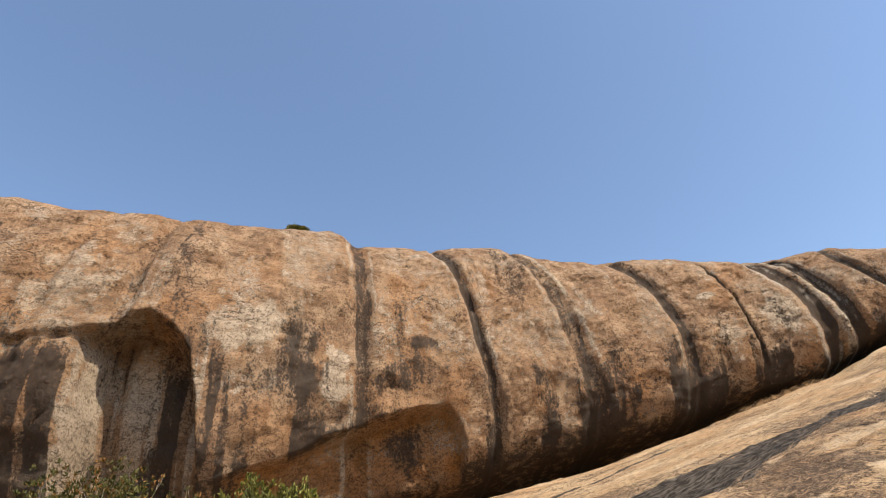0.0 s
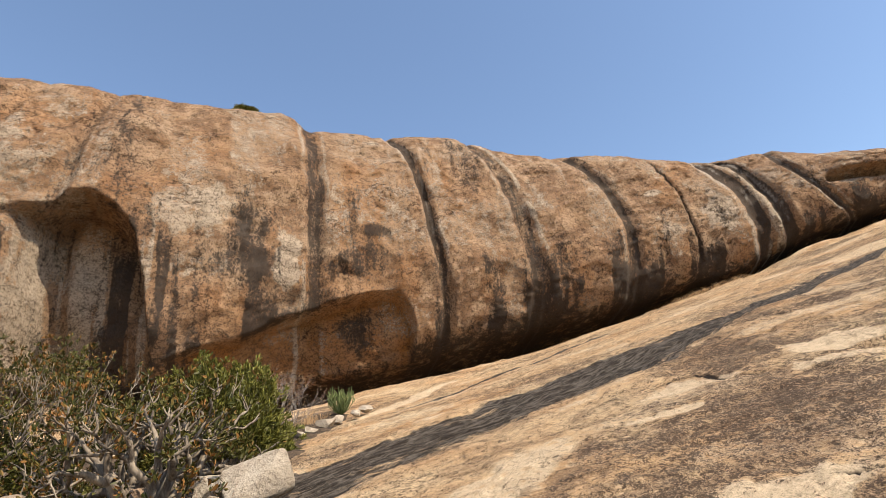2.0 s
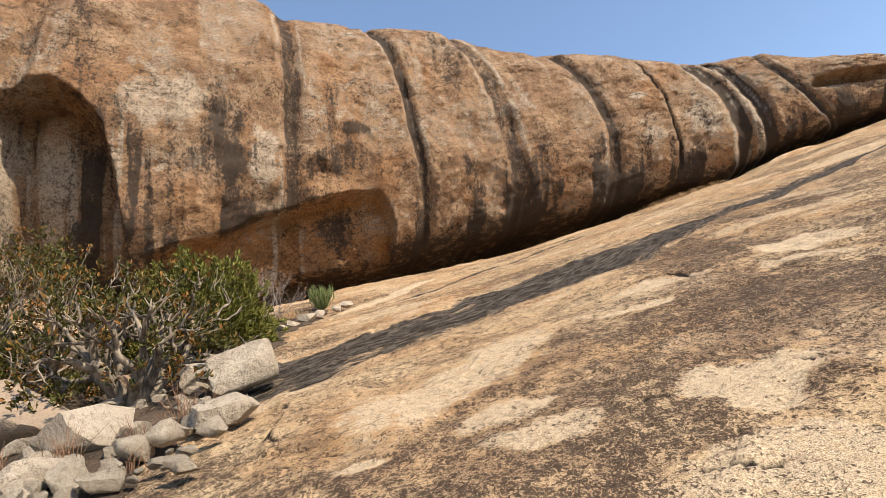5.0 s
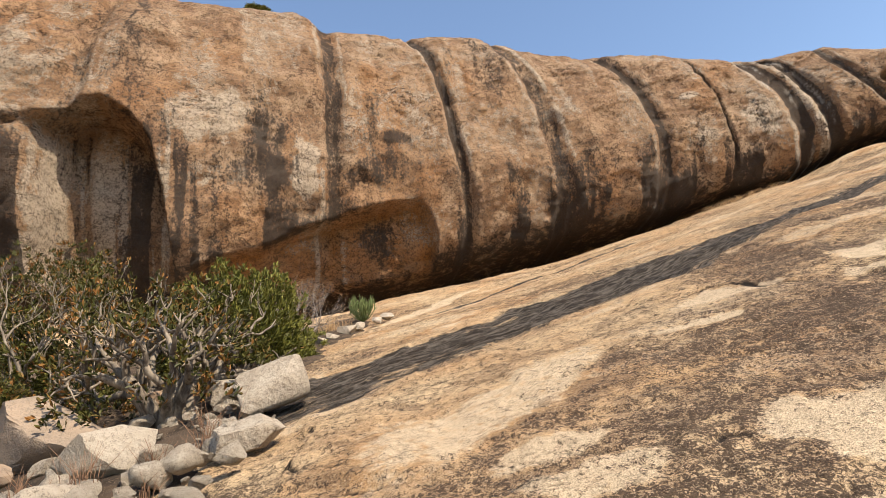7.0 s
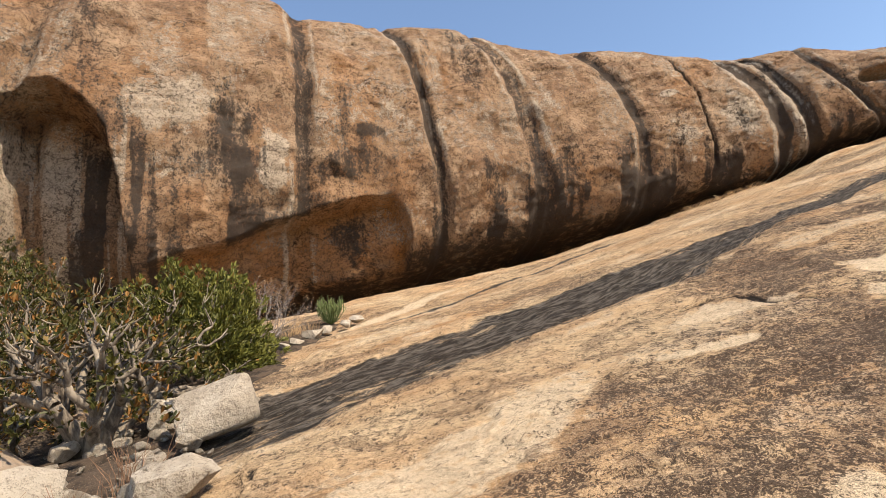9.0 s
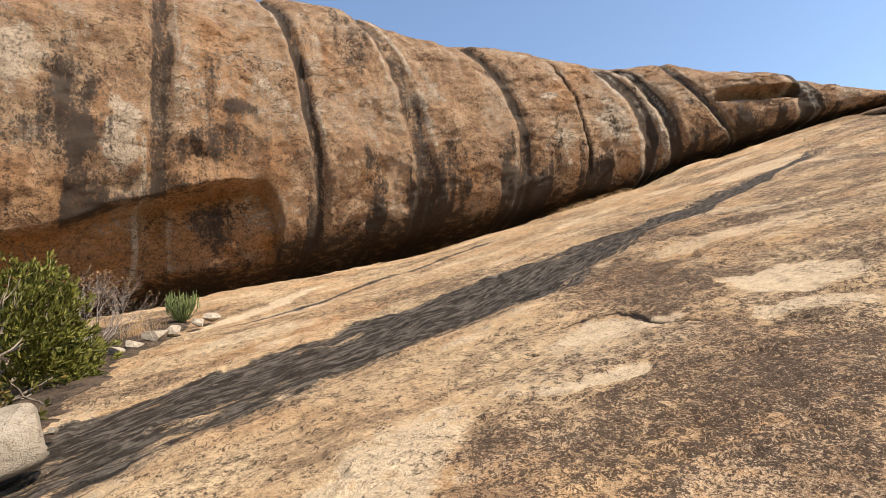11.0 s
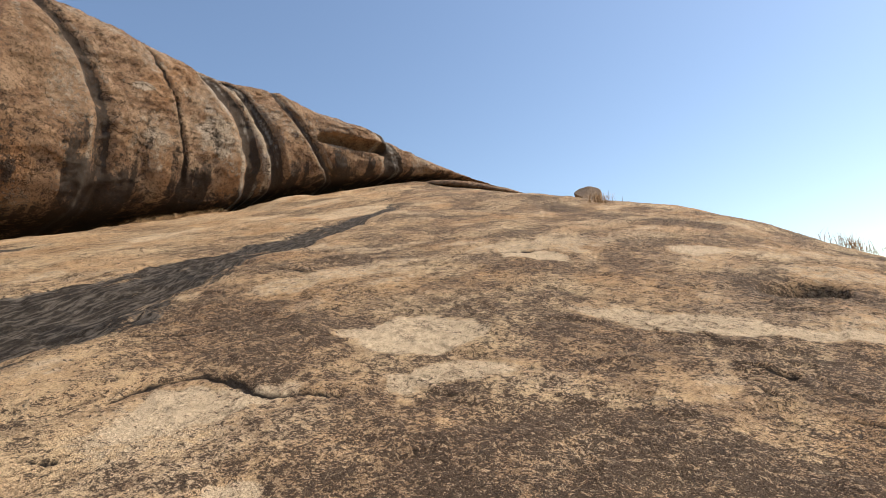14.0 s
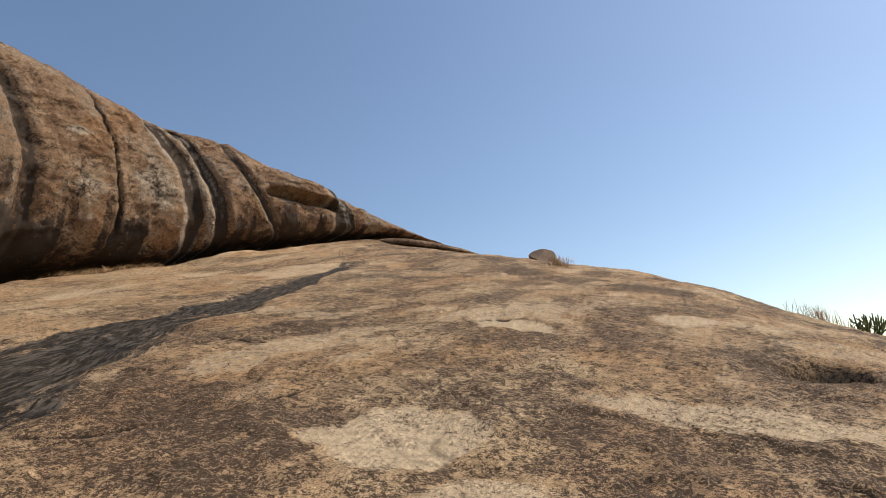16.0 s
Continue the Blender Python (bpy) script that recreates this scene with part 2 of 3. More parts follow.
# ---- the plan: drawn in steps of 0.82 m ----
U = 0.82
LIFT = 2.0


def slab_height(x, y):
    """Height of the sloping rock at plan place x, y, in plan steps."""
    x, y = np.asarray(x, float), np.asarray(y, float)
    cx, cy = np.clip(x, -22, 46), np.clip(y, -5, 38)
    z = -1.999 + 0.17618 * cx + 0.27147 * cy + 0.003876 * cx * cy - 0.00183 * cy**2
    z = z + (-0.002864 * cx**3 + 0.006738 * cx**2 * cy - 0.0055 * cx * cy**2 + 0.001221 * cy**3) / 30
    # the brow on the open side, past which the rock falls away
    s = (0.379 * (x - 20.3) - 0.925 * (y - 4.8)) - 0.6
    s = np.maximum(s, 0)
    z = z - np.minimum(0.022 * s**2, 0.45 * s)
    e = np.maximum(x - 45.5, 0)
    z = z - np.minimum(0.05 * e**2, 0.8 * e)
    z = z + 0.55 * np.exp(-(((x - 29) / 6) ** 2 + ((y - 8.5) / 3) ** 2)) + 1.1 * np.exp(-(((x - 40) / 9) ** 2 + ((y - 12) / 5) ** 2)) - 1.0 * np.exp(-(((x - 47) / 9) ** 2 + ((y - 26) / 7) ** 2))
    z = z + 0.3 * np.exp(-(((x - 25.2) / 1.9) ** 2 + ((y - 32.8) / 1.1) ** 2)) - 0.5 * np.exp(-(((x - 22.3) / 1.3) ** 2 + ((y - 33.6) / 1.2) ** 2))
    out = np.hypot(x - cx, y - cy)
    z = z - np.minimum(0.06 * out**2, 0.5 * out)
    return np.maximum(z, -16.0)


def ground_z(x, y):
    return float(slab_height(x, y))


def place(x, y, up=0.0):
    """World place of a plan place on the rock."""
    return Vector((x * U, y * U, (ground_z(x, y) + LIFT) * U + up))


def spots(x, y, rows, warp=0.35, seed=3):
    """Soft uneven blotches: rows of x, y, half length, half width, turn in degrees, weight."""
    wx = x + (layers(x * 1.6, y * 1.6, 0, 4, seed) - 0.5) * 2 * warp
    wy = y + (layers(x * 1.6, y * 1.6, 5, 4, seed + 50) - 0.5) * 2 * warp
    out = np.zeros_like(x)
    for px, py, a, b, turn, weight in rows:
        c, s = math.cos(radians(turn)), math.sin(radians(turn))
        u, v = (c * (wx - px) + s * (wy - py)) / a, (-s * (wx - px) + c * (wy - py)) / b
        out = np.maximum(out, weight * (1 - step(0.72, 1.18, np.sqrt(u * u + v * v))))
    return out


def grow(lo, hi, a, b, fine, rate):
    """Grid lines from a to b: fine between lo and hi, wider outside."""
    line = list(np.arange(lo, hi, fine))
    v, d = hi, fine
    while v < b:
        line.append(v)
        d = fine + rate * (v - hi)
        v += d
    line.append(b)
    v, d, before = lo - fine, fine, []
    while v > a:
        before.append(v)
        d = fine + rate * (lo - v)
        v -= d
    before.append(a)
    return np.array(before[::-1] + line)


def sheet(name, gx, gy, gz, masks, mat, fields=()):
    """A grid surface as one mesh with soft shading and stain masks."""
    ny, nx = gx.shape
    verts = np.stack([gx, gy, gz], -1).reshape(-1, 3)
    i = np.arange(nx * ny).reshape(ny, nx)
    quads = np.stack([i[:-1, :-1], i[:-1, 1:], i[1:, 1:], i[1:, :-1]], -1).reshape(-1, 4)
    me = bpy.data.meshes.new(name)
    me.from_pydata(verts.tolist(), [], quads.tolist())
    me.polygons.foreach_set("use_smooth", np.ones(len(quads), bool))
    for key, arr in masks.items():
        at = me.attributes.new(key, "FLOAT", "POINT")
        at.data.foreach_set("value", np.clip(arr, 0, 1).astype(np.float32).ravel())
    for key, arr in fields:
        at = me.attributes.new(key, "FLOAT", "POINT")
        at.data.foreach_set("value", np.asarray(arr, np.float32).ravel())
    me.materials.append(mat)
    me.update()
    return new(name, me)


# pale scars where the rock has flaked, dark weathered fields, ochre stains
PALE = [(6.9, 9.1, 0.75, 0.85, 60, 0.95), (4.3, 9.4, 0.35, 0.85, 60, 0.8), (3.5, 8.05, 0.28, 0.2, 0, 0.9),
        (12.6, 10.4, 1.1, 0.55, 60, 1.0), (15.6, 7.7, 0.9, 0.7, 0, 0.9), (9.0, 6.4, 0.5, 1.6, 8, 0.75),
        (2.9, 4.75, 0.62, 0.55, 50, 1.0), (0.6, 7.3, 1.9, 0.75, 42, 0.6), (5.9, 8.0, 0.35, 0.6, 60, 0.7),
        (9.2, 5.2, 0.3, 0.9, 10, 0.8), (-0.6, 24.6, 3.6, 0.55, 50, 1.0), (2.0, 3.4, 0.9, 0.6, 10, 0.6), (0.87, 5.67, 0.5, 0.3, 20, 0.7), (1.2, 4.9, 0.6, 0.32, 0, 0.7),
        (3.18, 8.13, 0.3, 0.2, 0, 0.8), (-0.46, 5.57, 0.2, 0.11, 30, 0.9), (6.3, 7.35, 0.55, 0.45, 30, 0.4)]
DARK = [(5.4, 6.3, 1.3, 0.8, 100, 1.0), (4.2, 6.4, 0.9, 0.8, 20, 0.7), (6.0, 7.6, 0.5, 0.8, 60, 0.5),
        (11.6, 6.3, 1.4, 0.4, 20, 0.75), (4.9, 6.4, 0.9, 1.2, 20, 0.9), (0.7, 6.1, 1.9, 0.28, 40, 0.5),
        (2.3, 7.6, 0.5, 1.1, 60, 0.45), (5.8, 11.9, 0.8, 1.3, 50, 0.55), (6.6, 8.0, 1.1, 0.45, 110, 0.55),
        (3.3, 7.1, 0.7, 0.5, 40, 0.4), (8.2, 9.3, 1.0, 0.5, 20, 0.45), (12.0, 8.2, 1.3, 0.5, 20, 0.4)]
RUST = [(10.5, 7.7, 2.0, 0.9, 40, 0.5), (-0.9, 6.4, 1.0, 0.5, 20, 0.6), (1.0, 16.3, 3.0, 0.5, 32, 0.9), (6.0, 20.0, 3.5, 0.6, 25, 0.5), (8.2, 7.4, 0.9, 0.6, 30, 0.5)]


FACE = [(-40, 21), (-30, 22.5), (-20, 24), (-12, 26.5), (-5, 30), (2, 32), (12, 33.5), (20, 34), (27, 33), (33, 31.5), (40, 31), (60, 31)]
CRACKS = [[(4.0, 10.25), (4.3, 10.28), (4.55, 10.17), (4.76, 9.97), (4.84, 9.55), (4.76, 9.28), (4.84, 8.93), (5.07, 8.58)], [(7.66, 6.07), (7.56, 5.77), (7.45, 5.51)], [(10.43, 5.81), (10.5, 5.34), (10.97, 4.89)], [(1.65, 5.23), (1.72, 4.84)], [(1.76, 3.79), (2.1, 3.57)], [(2.7, 10.1), (3.0, 9.9), (3.3, 9.5)], [(5.1, 12.0), (5.3, 11.6), (5.7, 11.3)],
          [(8.7, 13.8), (9.0, 13.1)], [(9.0, 11.4), (9.3, 10.9), (9.7, 10.1)], [(12.3, 11.6), (13.2, 10.9), (13.2, 9.7)], [(1.7, 4.8), (2.0, 5.0), (2.4, 4.8)],
          [(0.9, 5.5), (1.2, 5.4), (1.5, 5.3), (1.8, 4.8)], [(3.2, 4.9), (3.5, 4.7)], [(-1.4, 6.1), (-1.0, 6.2), (-0.5, 6.0)], [(-1.8, 8.8), (-1.65, 8.3), (-1.9, 7.8), (-1.5, 7.0)],
          [(7.3, 6.0), (6.98, 5.64), (6.7, 5.0)], [(10.8, 6.1), (10.7, 5.2)], [(4.5, 13.2), (5.0, 12.9)], [(6.9, 10.8), (7.7, 10.7)]]


def along(v, knots):
    return np.interp(v, [k[0] for k in knots], [k[1] for k in knots])


def slab():
    xl = np.concatenate([[-5000, -1500, -500, -200], grow(-2.2, 8.5, -60, 90, 0.045, 0.018), [200, 500, 1500, 5000]])
    yl = np.concatenate([[-5000, -1500, -500, -200], grow(3.6, 12.2, -50, 90, 0.045, 0.018), [200, 500, 1500, 5000]])
    x, y = np.meshgrid(xl, yl)
    z = slab_height(x, y)
    near = 1 - step(60, 90, np.hypot(x, y))
    # water-worn stream bed
    mid_y = along(x, [(-3.5, 11.2), (-1, 12.6), (1.4, 13.3), (4, 14.2), (6.5, 15.1), (9.5, 16.8), (13.2, 18.4), (17, 19.8), (21, 21.4), (24, 23.6), (28.5, 27.2), (33, 30.5)])
    half = along(x, [(-4, 1.6), (-1, 1.75), (1.5, 1.9), (4, 1.7), (7, 1.35), (10, 1.05), (13, 0.8), (20, 0.42), (33, 0.5)])
    off = (y - mid_y + (layers(x * 0.5, y * 0.5, 0, 3, 9) - 0.5) * 0.8) / half
    # a sharp upper bank; the lower side thins out
    stream = (1 - step(0.85, 1.1, off)) * step(-1.5, -0.75, off) * step(-9, -3, x) * (1 - 0.75 * step(20, 25, x)) * (1 - step(28, 31, x))
    stream = stream * (0.72 + 0.45 * step(0.35, 0.62, layers(off * 3.5, x * 0.22, 0, 4, 19)))
    second = (1 - step(0.5, 1.1, np.abs((y - along(x, [(-1.5, 21.0), (0.5, 22.3), (2.5, 23.6), (4, 24.4), (7.5, 27), (12, 30)])) / 0.45))) * step(-2, -0.5, x) * (1 - step(8, 12, x))
    n1, n2 = layers(x * 0.35, y * 0.35, 0, 5, 21), layers(x * 1.3, y * 1.3, 0, 4, 33)
    z = z + near * ((layers(x * 0.13, y * 0.13, 0, 2, 5) - 0.5) * 0.5 * step(8, 25, y + 0.4 * x) + (n1 - 0.5) * 0.16 + (n2 - 0.5) * 0.05 + (layers(x * 5.5, y * 5.5, 0, 3, 37) - 0.5) * 0.045)
    z = z - 0.10 * stream
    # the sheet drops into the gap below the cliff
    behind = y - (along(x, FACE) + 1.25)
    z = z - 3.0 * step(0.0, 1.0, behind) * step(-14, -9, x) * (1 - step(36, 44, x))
    # thin exfoliation steps that follow noise contours
    for seed, level, drop, sx, sy in ((71, 0.52, 0.035, 0.30, 0.42), (72, 0.5, 0.03, 0.5, 0.7), (73, 0.55, 0.025, 0.8, 1.0)):
        f = layers(x * sx, y * sy, 0, 3, seed)
        z = z - near * drop * step(level - 0.006, level + 0.006, f)
    # a broken plate whose low edge stands a hand above the rock before it
    edge_x = along(y, [(6.5, -1.6), (7.64, -1.67), (8.24, -1.76), (9.16, -1.97), (10, -2.3)])
    edge_y = along(x, [(-2.5, 6.5), (-1.6, 6.48), (-1.31, 6.57), (-0.92, 6.35), (-0.53, 6.06), (0.2, 5.9)])
    jag = (layers(x * 3, y * 3, 0, 3, 161) - 0.5) * 0.25
    inside = np.minimum(x - edge_x + jag, y - edge_y + jag * 0.5)
    z = z + 0.10 * step(-0.02, 0.05, inside) * (1 - step(0.3, 2.6, inside)) * (1 - step(9.0, 10.0, y)) * (1 - step(-0.6, 0.3, x))
    crack = np.zeros_like(x)
    wx, wy = x + (layers(x * 2.5, y * 2.5, 0, 3, 111) - 0.5) * 0.14, y + (layers(x * 2.5, y * 2.5, 4, 3, 112) - 0.5) * 0.14
    for run in CRACKS:
        for (ax, ay), (bx, by) in zip(run, run[1:]):
            t = np.clip(((wx - ax) * (bx - ax) + (wy - ay) * (by - ay)) / ((bx - ax) ** 2 + (by - ay) ** 2), 0, 1)
            gap = np.hypot(wx - ax - t * (bx - ax), wy - ay - t * (by - ay))
            crack = np.maximum(crack, 1 - step(0.010, 0.036 + 0.0022 * np.hypot(x, y), gap))
    crack = crack * step(0.22, 0.36, layers(x * 1.7, y * 1.7, 6, 2, 113))
    pit = np.exp(-((((x - 12.0) * 0.55 + (y - 5.7) * 0.83) / 0.36) ** 2 + ((-(x - 12.0) * 0.83 + (y - 5.7) * 0.55) / 0.55) ** 2) ** 2)
    z = z - 0.05 * crack - 1.6 * pit - 0.02 * spots(x, y, PALE[:7], 0.35)
    pale = np.maximum(spots(x, y, PALE), 0.45 * step(0.60, 0.70, layers(x * 0.5, y * 0.8, 3, 4, 91)))
    dark = np.maximum(spots(x, y, DARK, 0.5, 13), 0.50 * step(0.50, 0.66, layers(x * 0.35, y * 0.6, 8, 5, 95)))
    # most of the open sheet is weathered brown; clean yellow rock lies on the low side
    brink = along(y, [(5.0, -3.5), (5.8, -1.7), (6.1, -0.7), (6.35, 0.8), (6.7, 1.4), (8.5, 1.5), (8.75, 2.6), (9.4, 4.0), (10.2, 4.9), (12.5, 5.4), (14.5, 8.0), (17.5, 12.5), (22, 22), (30, 34)])
    open_side = step(-0.5, 0.6, x - brink + (layers(x * 0.8, y * 0.8, 2, 5, 141) - 0.5) * 2.6) * (0.12 + 0.44 * step(0.40, 0.64, layers(x * 0.5, y * 0.8, 3, 5, 143)))
    dark = np.maximum(0.8 * dark, np.minimum(open_side + 0.45 * dark, 1.0) * (y < 34))
    dark = dark * (1 - 0.75 * spots(x, y, PALE))
    rust = np.maximum(spots(x, y, RUST, 0.5, 29), 0.6 * step(0.55, 0.72, layers(x * 0.3, y * 0.6, 4, 4, 97)))
    ob = sheet("ground", x * U, y * U, (z + LIFT) * U, {"pale": pale, "dark": dark, "rust": rust, "stream": np.maximum(stream, 0.8 * second), "crack": crack}, SLAB, (("run", x), ("across", off)))
    return tagged(ob, "bare sloping granite sheet with dark water streak and flaked scars", "rock ground", kind="structure")


slab()

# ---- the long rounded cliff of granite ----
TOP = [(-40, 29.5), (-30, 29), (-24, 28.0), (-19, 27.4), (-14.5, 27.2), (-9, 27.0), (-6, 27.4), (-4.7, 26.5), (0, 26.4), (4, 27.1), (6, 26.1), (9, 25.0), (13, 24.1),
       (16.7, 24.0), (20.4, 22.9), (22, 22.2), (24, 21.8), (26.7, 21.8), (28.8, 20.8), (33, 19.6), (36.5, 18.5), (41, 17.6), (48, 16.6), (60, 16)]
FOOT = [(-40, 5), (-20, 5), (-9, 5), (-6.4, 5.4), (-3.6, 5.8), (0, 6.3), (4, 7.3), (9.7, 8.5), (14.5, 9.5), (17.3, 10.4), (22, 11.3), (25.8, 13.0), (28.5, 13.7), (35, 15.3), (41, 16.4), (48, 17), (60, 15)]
# outline of the cross-section: height 0 to 1, depth behind the face
OUTLINE = [(-0.25, 9.5), (0.02, 8.2), (0.05, 6.0), (0.062, 3.8), (0.075, 2.1), (0.125, 0.95), (0.22, 0.3), (0.34, 0.0), (0.5, 0.30), (0.65, 0.95), (0.78, 1.95), (0.88, 3.2), (0.95, 4.6), (1.005, 6.5), (1.06, 9.5), (1.09, 13.0), (1.0, 18.0), (0.4, 22.0), (-0.3, 24.0)]
# water grooves: knots of height and place along the cliff; half width, depth, darkness, pale skin on either bank, lime lines
GROOVES = [([(15.8, -17.0), (17.8, -16.8), (21.5, -16.5), (27, -15.9)], 0.42, 0.45, 0.35, 0.8, 0.3, 0.0),
           ([(10, -22), (28, -20.3)], 0.5, 0.3, 0.2, 0.4, 0.4, 0.0),
           ([(8, -4.9), (11.3, -5.2), (15, -5.2), (18, -5.0), (25, -4.7), (27, -5.0)], 0.46, 0.42, 0.68, 0.75, 0.45, 0.0),
           ([(7, 2.5), (10.1, 2.3), (12.8, 2.1), (15.5, 1.7), (19.8, 1.5), (23.5, 0.9), (26.4, 0.3)], 0.34, 0.50, 0.78, 0.9, 0.9, 0.25),
           ([(8, 8.1), (11, 8.2), (13.4, 8.0), (16.7, 7.6), (19.9, 7.2), (24, 6.1), (27, 5.2)], 0.55, 0.46, 0.66, 0.5, 0.85, 0.15),
           ([(9.5, 14.2), (11.5, 14.3), (13.5, 14.6), (16.3, 14.5), (19.1, 14.1), (22.5, 12.6), (24.3, 11.6)], 0.50, 0.50, 0.85, 0.65, 0.4, 0.1),
           ([(11.5, 23.8), (13, 23.6), (14.6, 23.5), (17.2, 23.0), (21, 21.5), (22.9, 20.3)], 0.62, 0.60, 0.95, 0.9, 0.7, 0.9),
           ([(13, 25.5), (14, 25.3), (16.8, 24.7), (20.4, 23.4), (22, 22.3)], 0.46, 0.65, 0.95, 0.9, 0.4, 0.7),
           ([(14.2, 29.6), (15.2, 28.6), (17.2, 27.3), (19.5, 26.3)], 0.34, 0.55, 0.85, 0.8, 0.5, 0.3),
           ([(14.8, 35.3), (16.4, 34.6), (19, 33.6)], 1.15, 0.40, 0.95, 0.3, 0.4, 0.75)]


def smooth_line(knots, width):
    line = np.linspace(knots[0][0], knots[-1][0], 2001)
    v = along(line, knots)
    n = max(3, int(width / (line[1] - line[0])))
    v = np.convolve(np.pad(v, n, mode="edge"), np.ones(2 * n + 1) / (2 * n + 1), "valid")
    return line, v


def cliff():
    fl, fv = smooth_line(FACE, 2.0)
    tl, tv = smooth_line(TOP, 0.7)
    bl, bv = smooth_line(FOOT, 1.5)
    xs = np.concatenate([np.arange(-36, -22, 0.25), np.arange(-22, 38, 0.10), np.arange(38, 56, 0.25)])
    s = np.linspace(0, len(OUTLINE) - 1, 1201)
    hh = np.interp(s, range(len(OUTLINE)), [o[0] for o in OUTLINE])
    dd = np.interp(s, range(len(OUTLINE)), [o[1] for o in OUTLINE])
    for _ in range(3):
        hh = np.convolve(np.pad(hh, 30, mode="edge"), np.ones(61) / 61, "valid")
        dd = np.convolve(np.pad(dd, 30, mode="edge"), np.ones(61) / 61, "valid")
    length = np.concatenate([[0], np.cumsum(np.hypot(np.diff(hh) * 18, np.diff(dd)) * np.where(dd[1:] > 9, 0.25, 1))])
    want = np.linspace(0, length[-1], 300)
    hh, dd = np.interp(want, length, hh), np.interp(want, length, dd)
    x, h = np.meshgrid(xs, hh)
    d = np.broadcast_to(dd[:, None], x.shape).copy()
    front = (np.arange(len(hh)) < np.argmax(hh))[:, None] * np.ones_like(x)
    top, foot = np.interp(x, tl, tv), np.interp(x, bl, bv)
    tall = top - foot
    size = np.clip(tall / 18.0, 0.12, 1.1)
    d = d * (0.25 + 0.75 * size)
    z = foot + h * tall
    # panels between the grooves swell outwards
    n_low, n_mid, n_small = layers(x * 0.16, z * 0.16, 1, 3, 41), layers(x * 0.5, z * 0.45, 2, 4, 43), layers(x * 1.7, z * 1.7, 3, 4, 47)
    d = d + (n_low - 0.5) * 1.6 * size + (n_mid - 0.5) * 0.55 + (n_small - 0.5) * 0.15
    pale, dark, rust = np.zeros_like(x), np.zeros_like(x), np.zeros_like(x)
    wander = (layers(x * 0.05, z * 0.35, 7, 3, 61) - 0.5) * 0.9
    lime = np.zeros_like(x)
    for knots, half, deep, black, bank_a, bank_b, white in GROOVES:
        u = (x - along(z, knots) - 0.4 * wander) / half
        d = d + deep * np.exp(-u * u * (0.5 + 0.5 * u * u)) * size**0.5
        ragged = np.abs(u) + (layers(x * 1.4, z * 0.6, 4, 4, 63) - 0.5) * 0.8
        dark = np.maximum(dark, black * (1 - step(0.6, 1.1, ragged)))
        chance = step(0.38, 0.58, layers(x * 0.7, z * 0.25, 6, 3, 67))
        pale = np.maximum(pale, np.maximum(bank_a * np.exp(-(((u + 1.35) / 0.30) ** 2)), bank_b * np.exp(-(((u - 1.35) / 0.30) ** 2))) * chance)
        lines = np.exp(-((np.sin(u * 4.2 + 3 * wander) - 0.9) / 0.25) ** 2) * (np.abs(u) < 1.5)
        lime = np.maximum(lime, white * lines * step(0.35, 0.55, layers(x * 2.0, z * 0.2, 8, 3, 69)))
    # flaking steps on the skin
    for seed, level, drop in ((81, 0.5, 0.08), (82, 0.54, 0.07), (83, 0.47, 0.07), (84, 0.51, 0.08), (86, 0.45, 0.07)):
        f = layers(x * 0.30 + z * 0.12, z * 0.42 - x * 0.16, 0, 5, seed)
        d = d + drop * step(level - 0.008, level + 0.008, f)
    # a thin crack down one panel
    crack = np.abs(x - (19.0 - 1.2 * step(0.4, 1.0, h) + (layers(z * 0.5, 0 * z, 0, 3, 85) - 0.5) * 0.6))
    line = (1 - step(0.04, 0.16, crack)) * step(0.12, 0.2, h) * (1 - step(0.8, 0.9, h))
    d = d + 0.25 * line
    dark = np.maximum(dark, 0.9 * line)
    # arched recess with a hanging lip
    arch = along(x, [(-26, 14.6), (-19, 15.1), (-17.6, 15.3), (-16.6, 16.0), (-15.6, 16.0), (-14.4, 15.3), (-13.5, 14.0), (-12.9, 11.5), (-12.4, 8.0), (-12.0, 4.0), (-11.5, -5)])
    under = arch - z + (n_small - 0.5) * 0.3
    shallow = 1 - step(-19.0, -17.0, x)
    inside = step(0.0, 0.25, under) * (front > 0)
    d = d + inside * (3.6 * (1 - shallow) + 0.55 * shallow) * step(-27, -22, x)
    # hollow under the cut edge
    rim = along(x, [(-12, 7.5), (-10.1, 8.3), (-8.4, 8.8), (-6.6, 9.9), (-4.3, 10.8), (-2.2, 11.45), (-0.6, 11.55), (0.0, 10.9), (0.4, 9.5), (0.3, 8.0), (0.8, 4)])
    below = rim - z + (n_small - 0.5) * 0.12
    hollow = step(0.0, 0.22, below) * step(-12.0, -10.6, x) * (front > 0) * step(0.9, 2.3, z - foot)
    d = d + hollow * (0.9 + 1.5 * np.exp(-(((x + 4.0) / 4.0) ** 2)) * np.exp(-np.maximum(below - 0.3, 0) / 3.0))
    rust = np.maximum(rust, hollow * (0.55 + 0.8 * (layers(x * 1.1, z * 0.25, 2, 4, 87) - 0.3)))
    # the plate that overhangs near the low end
    lip = along(x, [(27.5, 17.3), (28.4, 17.5), (31, 17.3), (34.0, 17.3), (34.6, 18.0)])
    over = step(0.0, 0.2, z - lip) * step(28.0, 29.5, x) * (1 - step(33.0, 34.8, x)) * (1 - step(0.9, 2.2, z - lip))
    d = d - 0.6 * over * (front > 0)
    d = d + 1.0 * np.exp(-(((z - lip + 0.28) / 0.24) ** 2)) * step(28.0, 28.5, x) * (1 - step(33.6, 34.6, x)) * (front > 0)
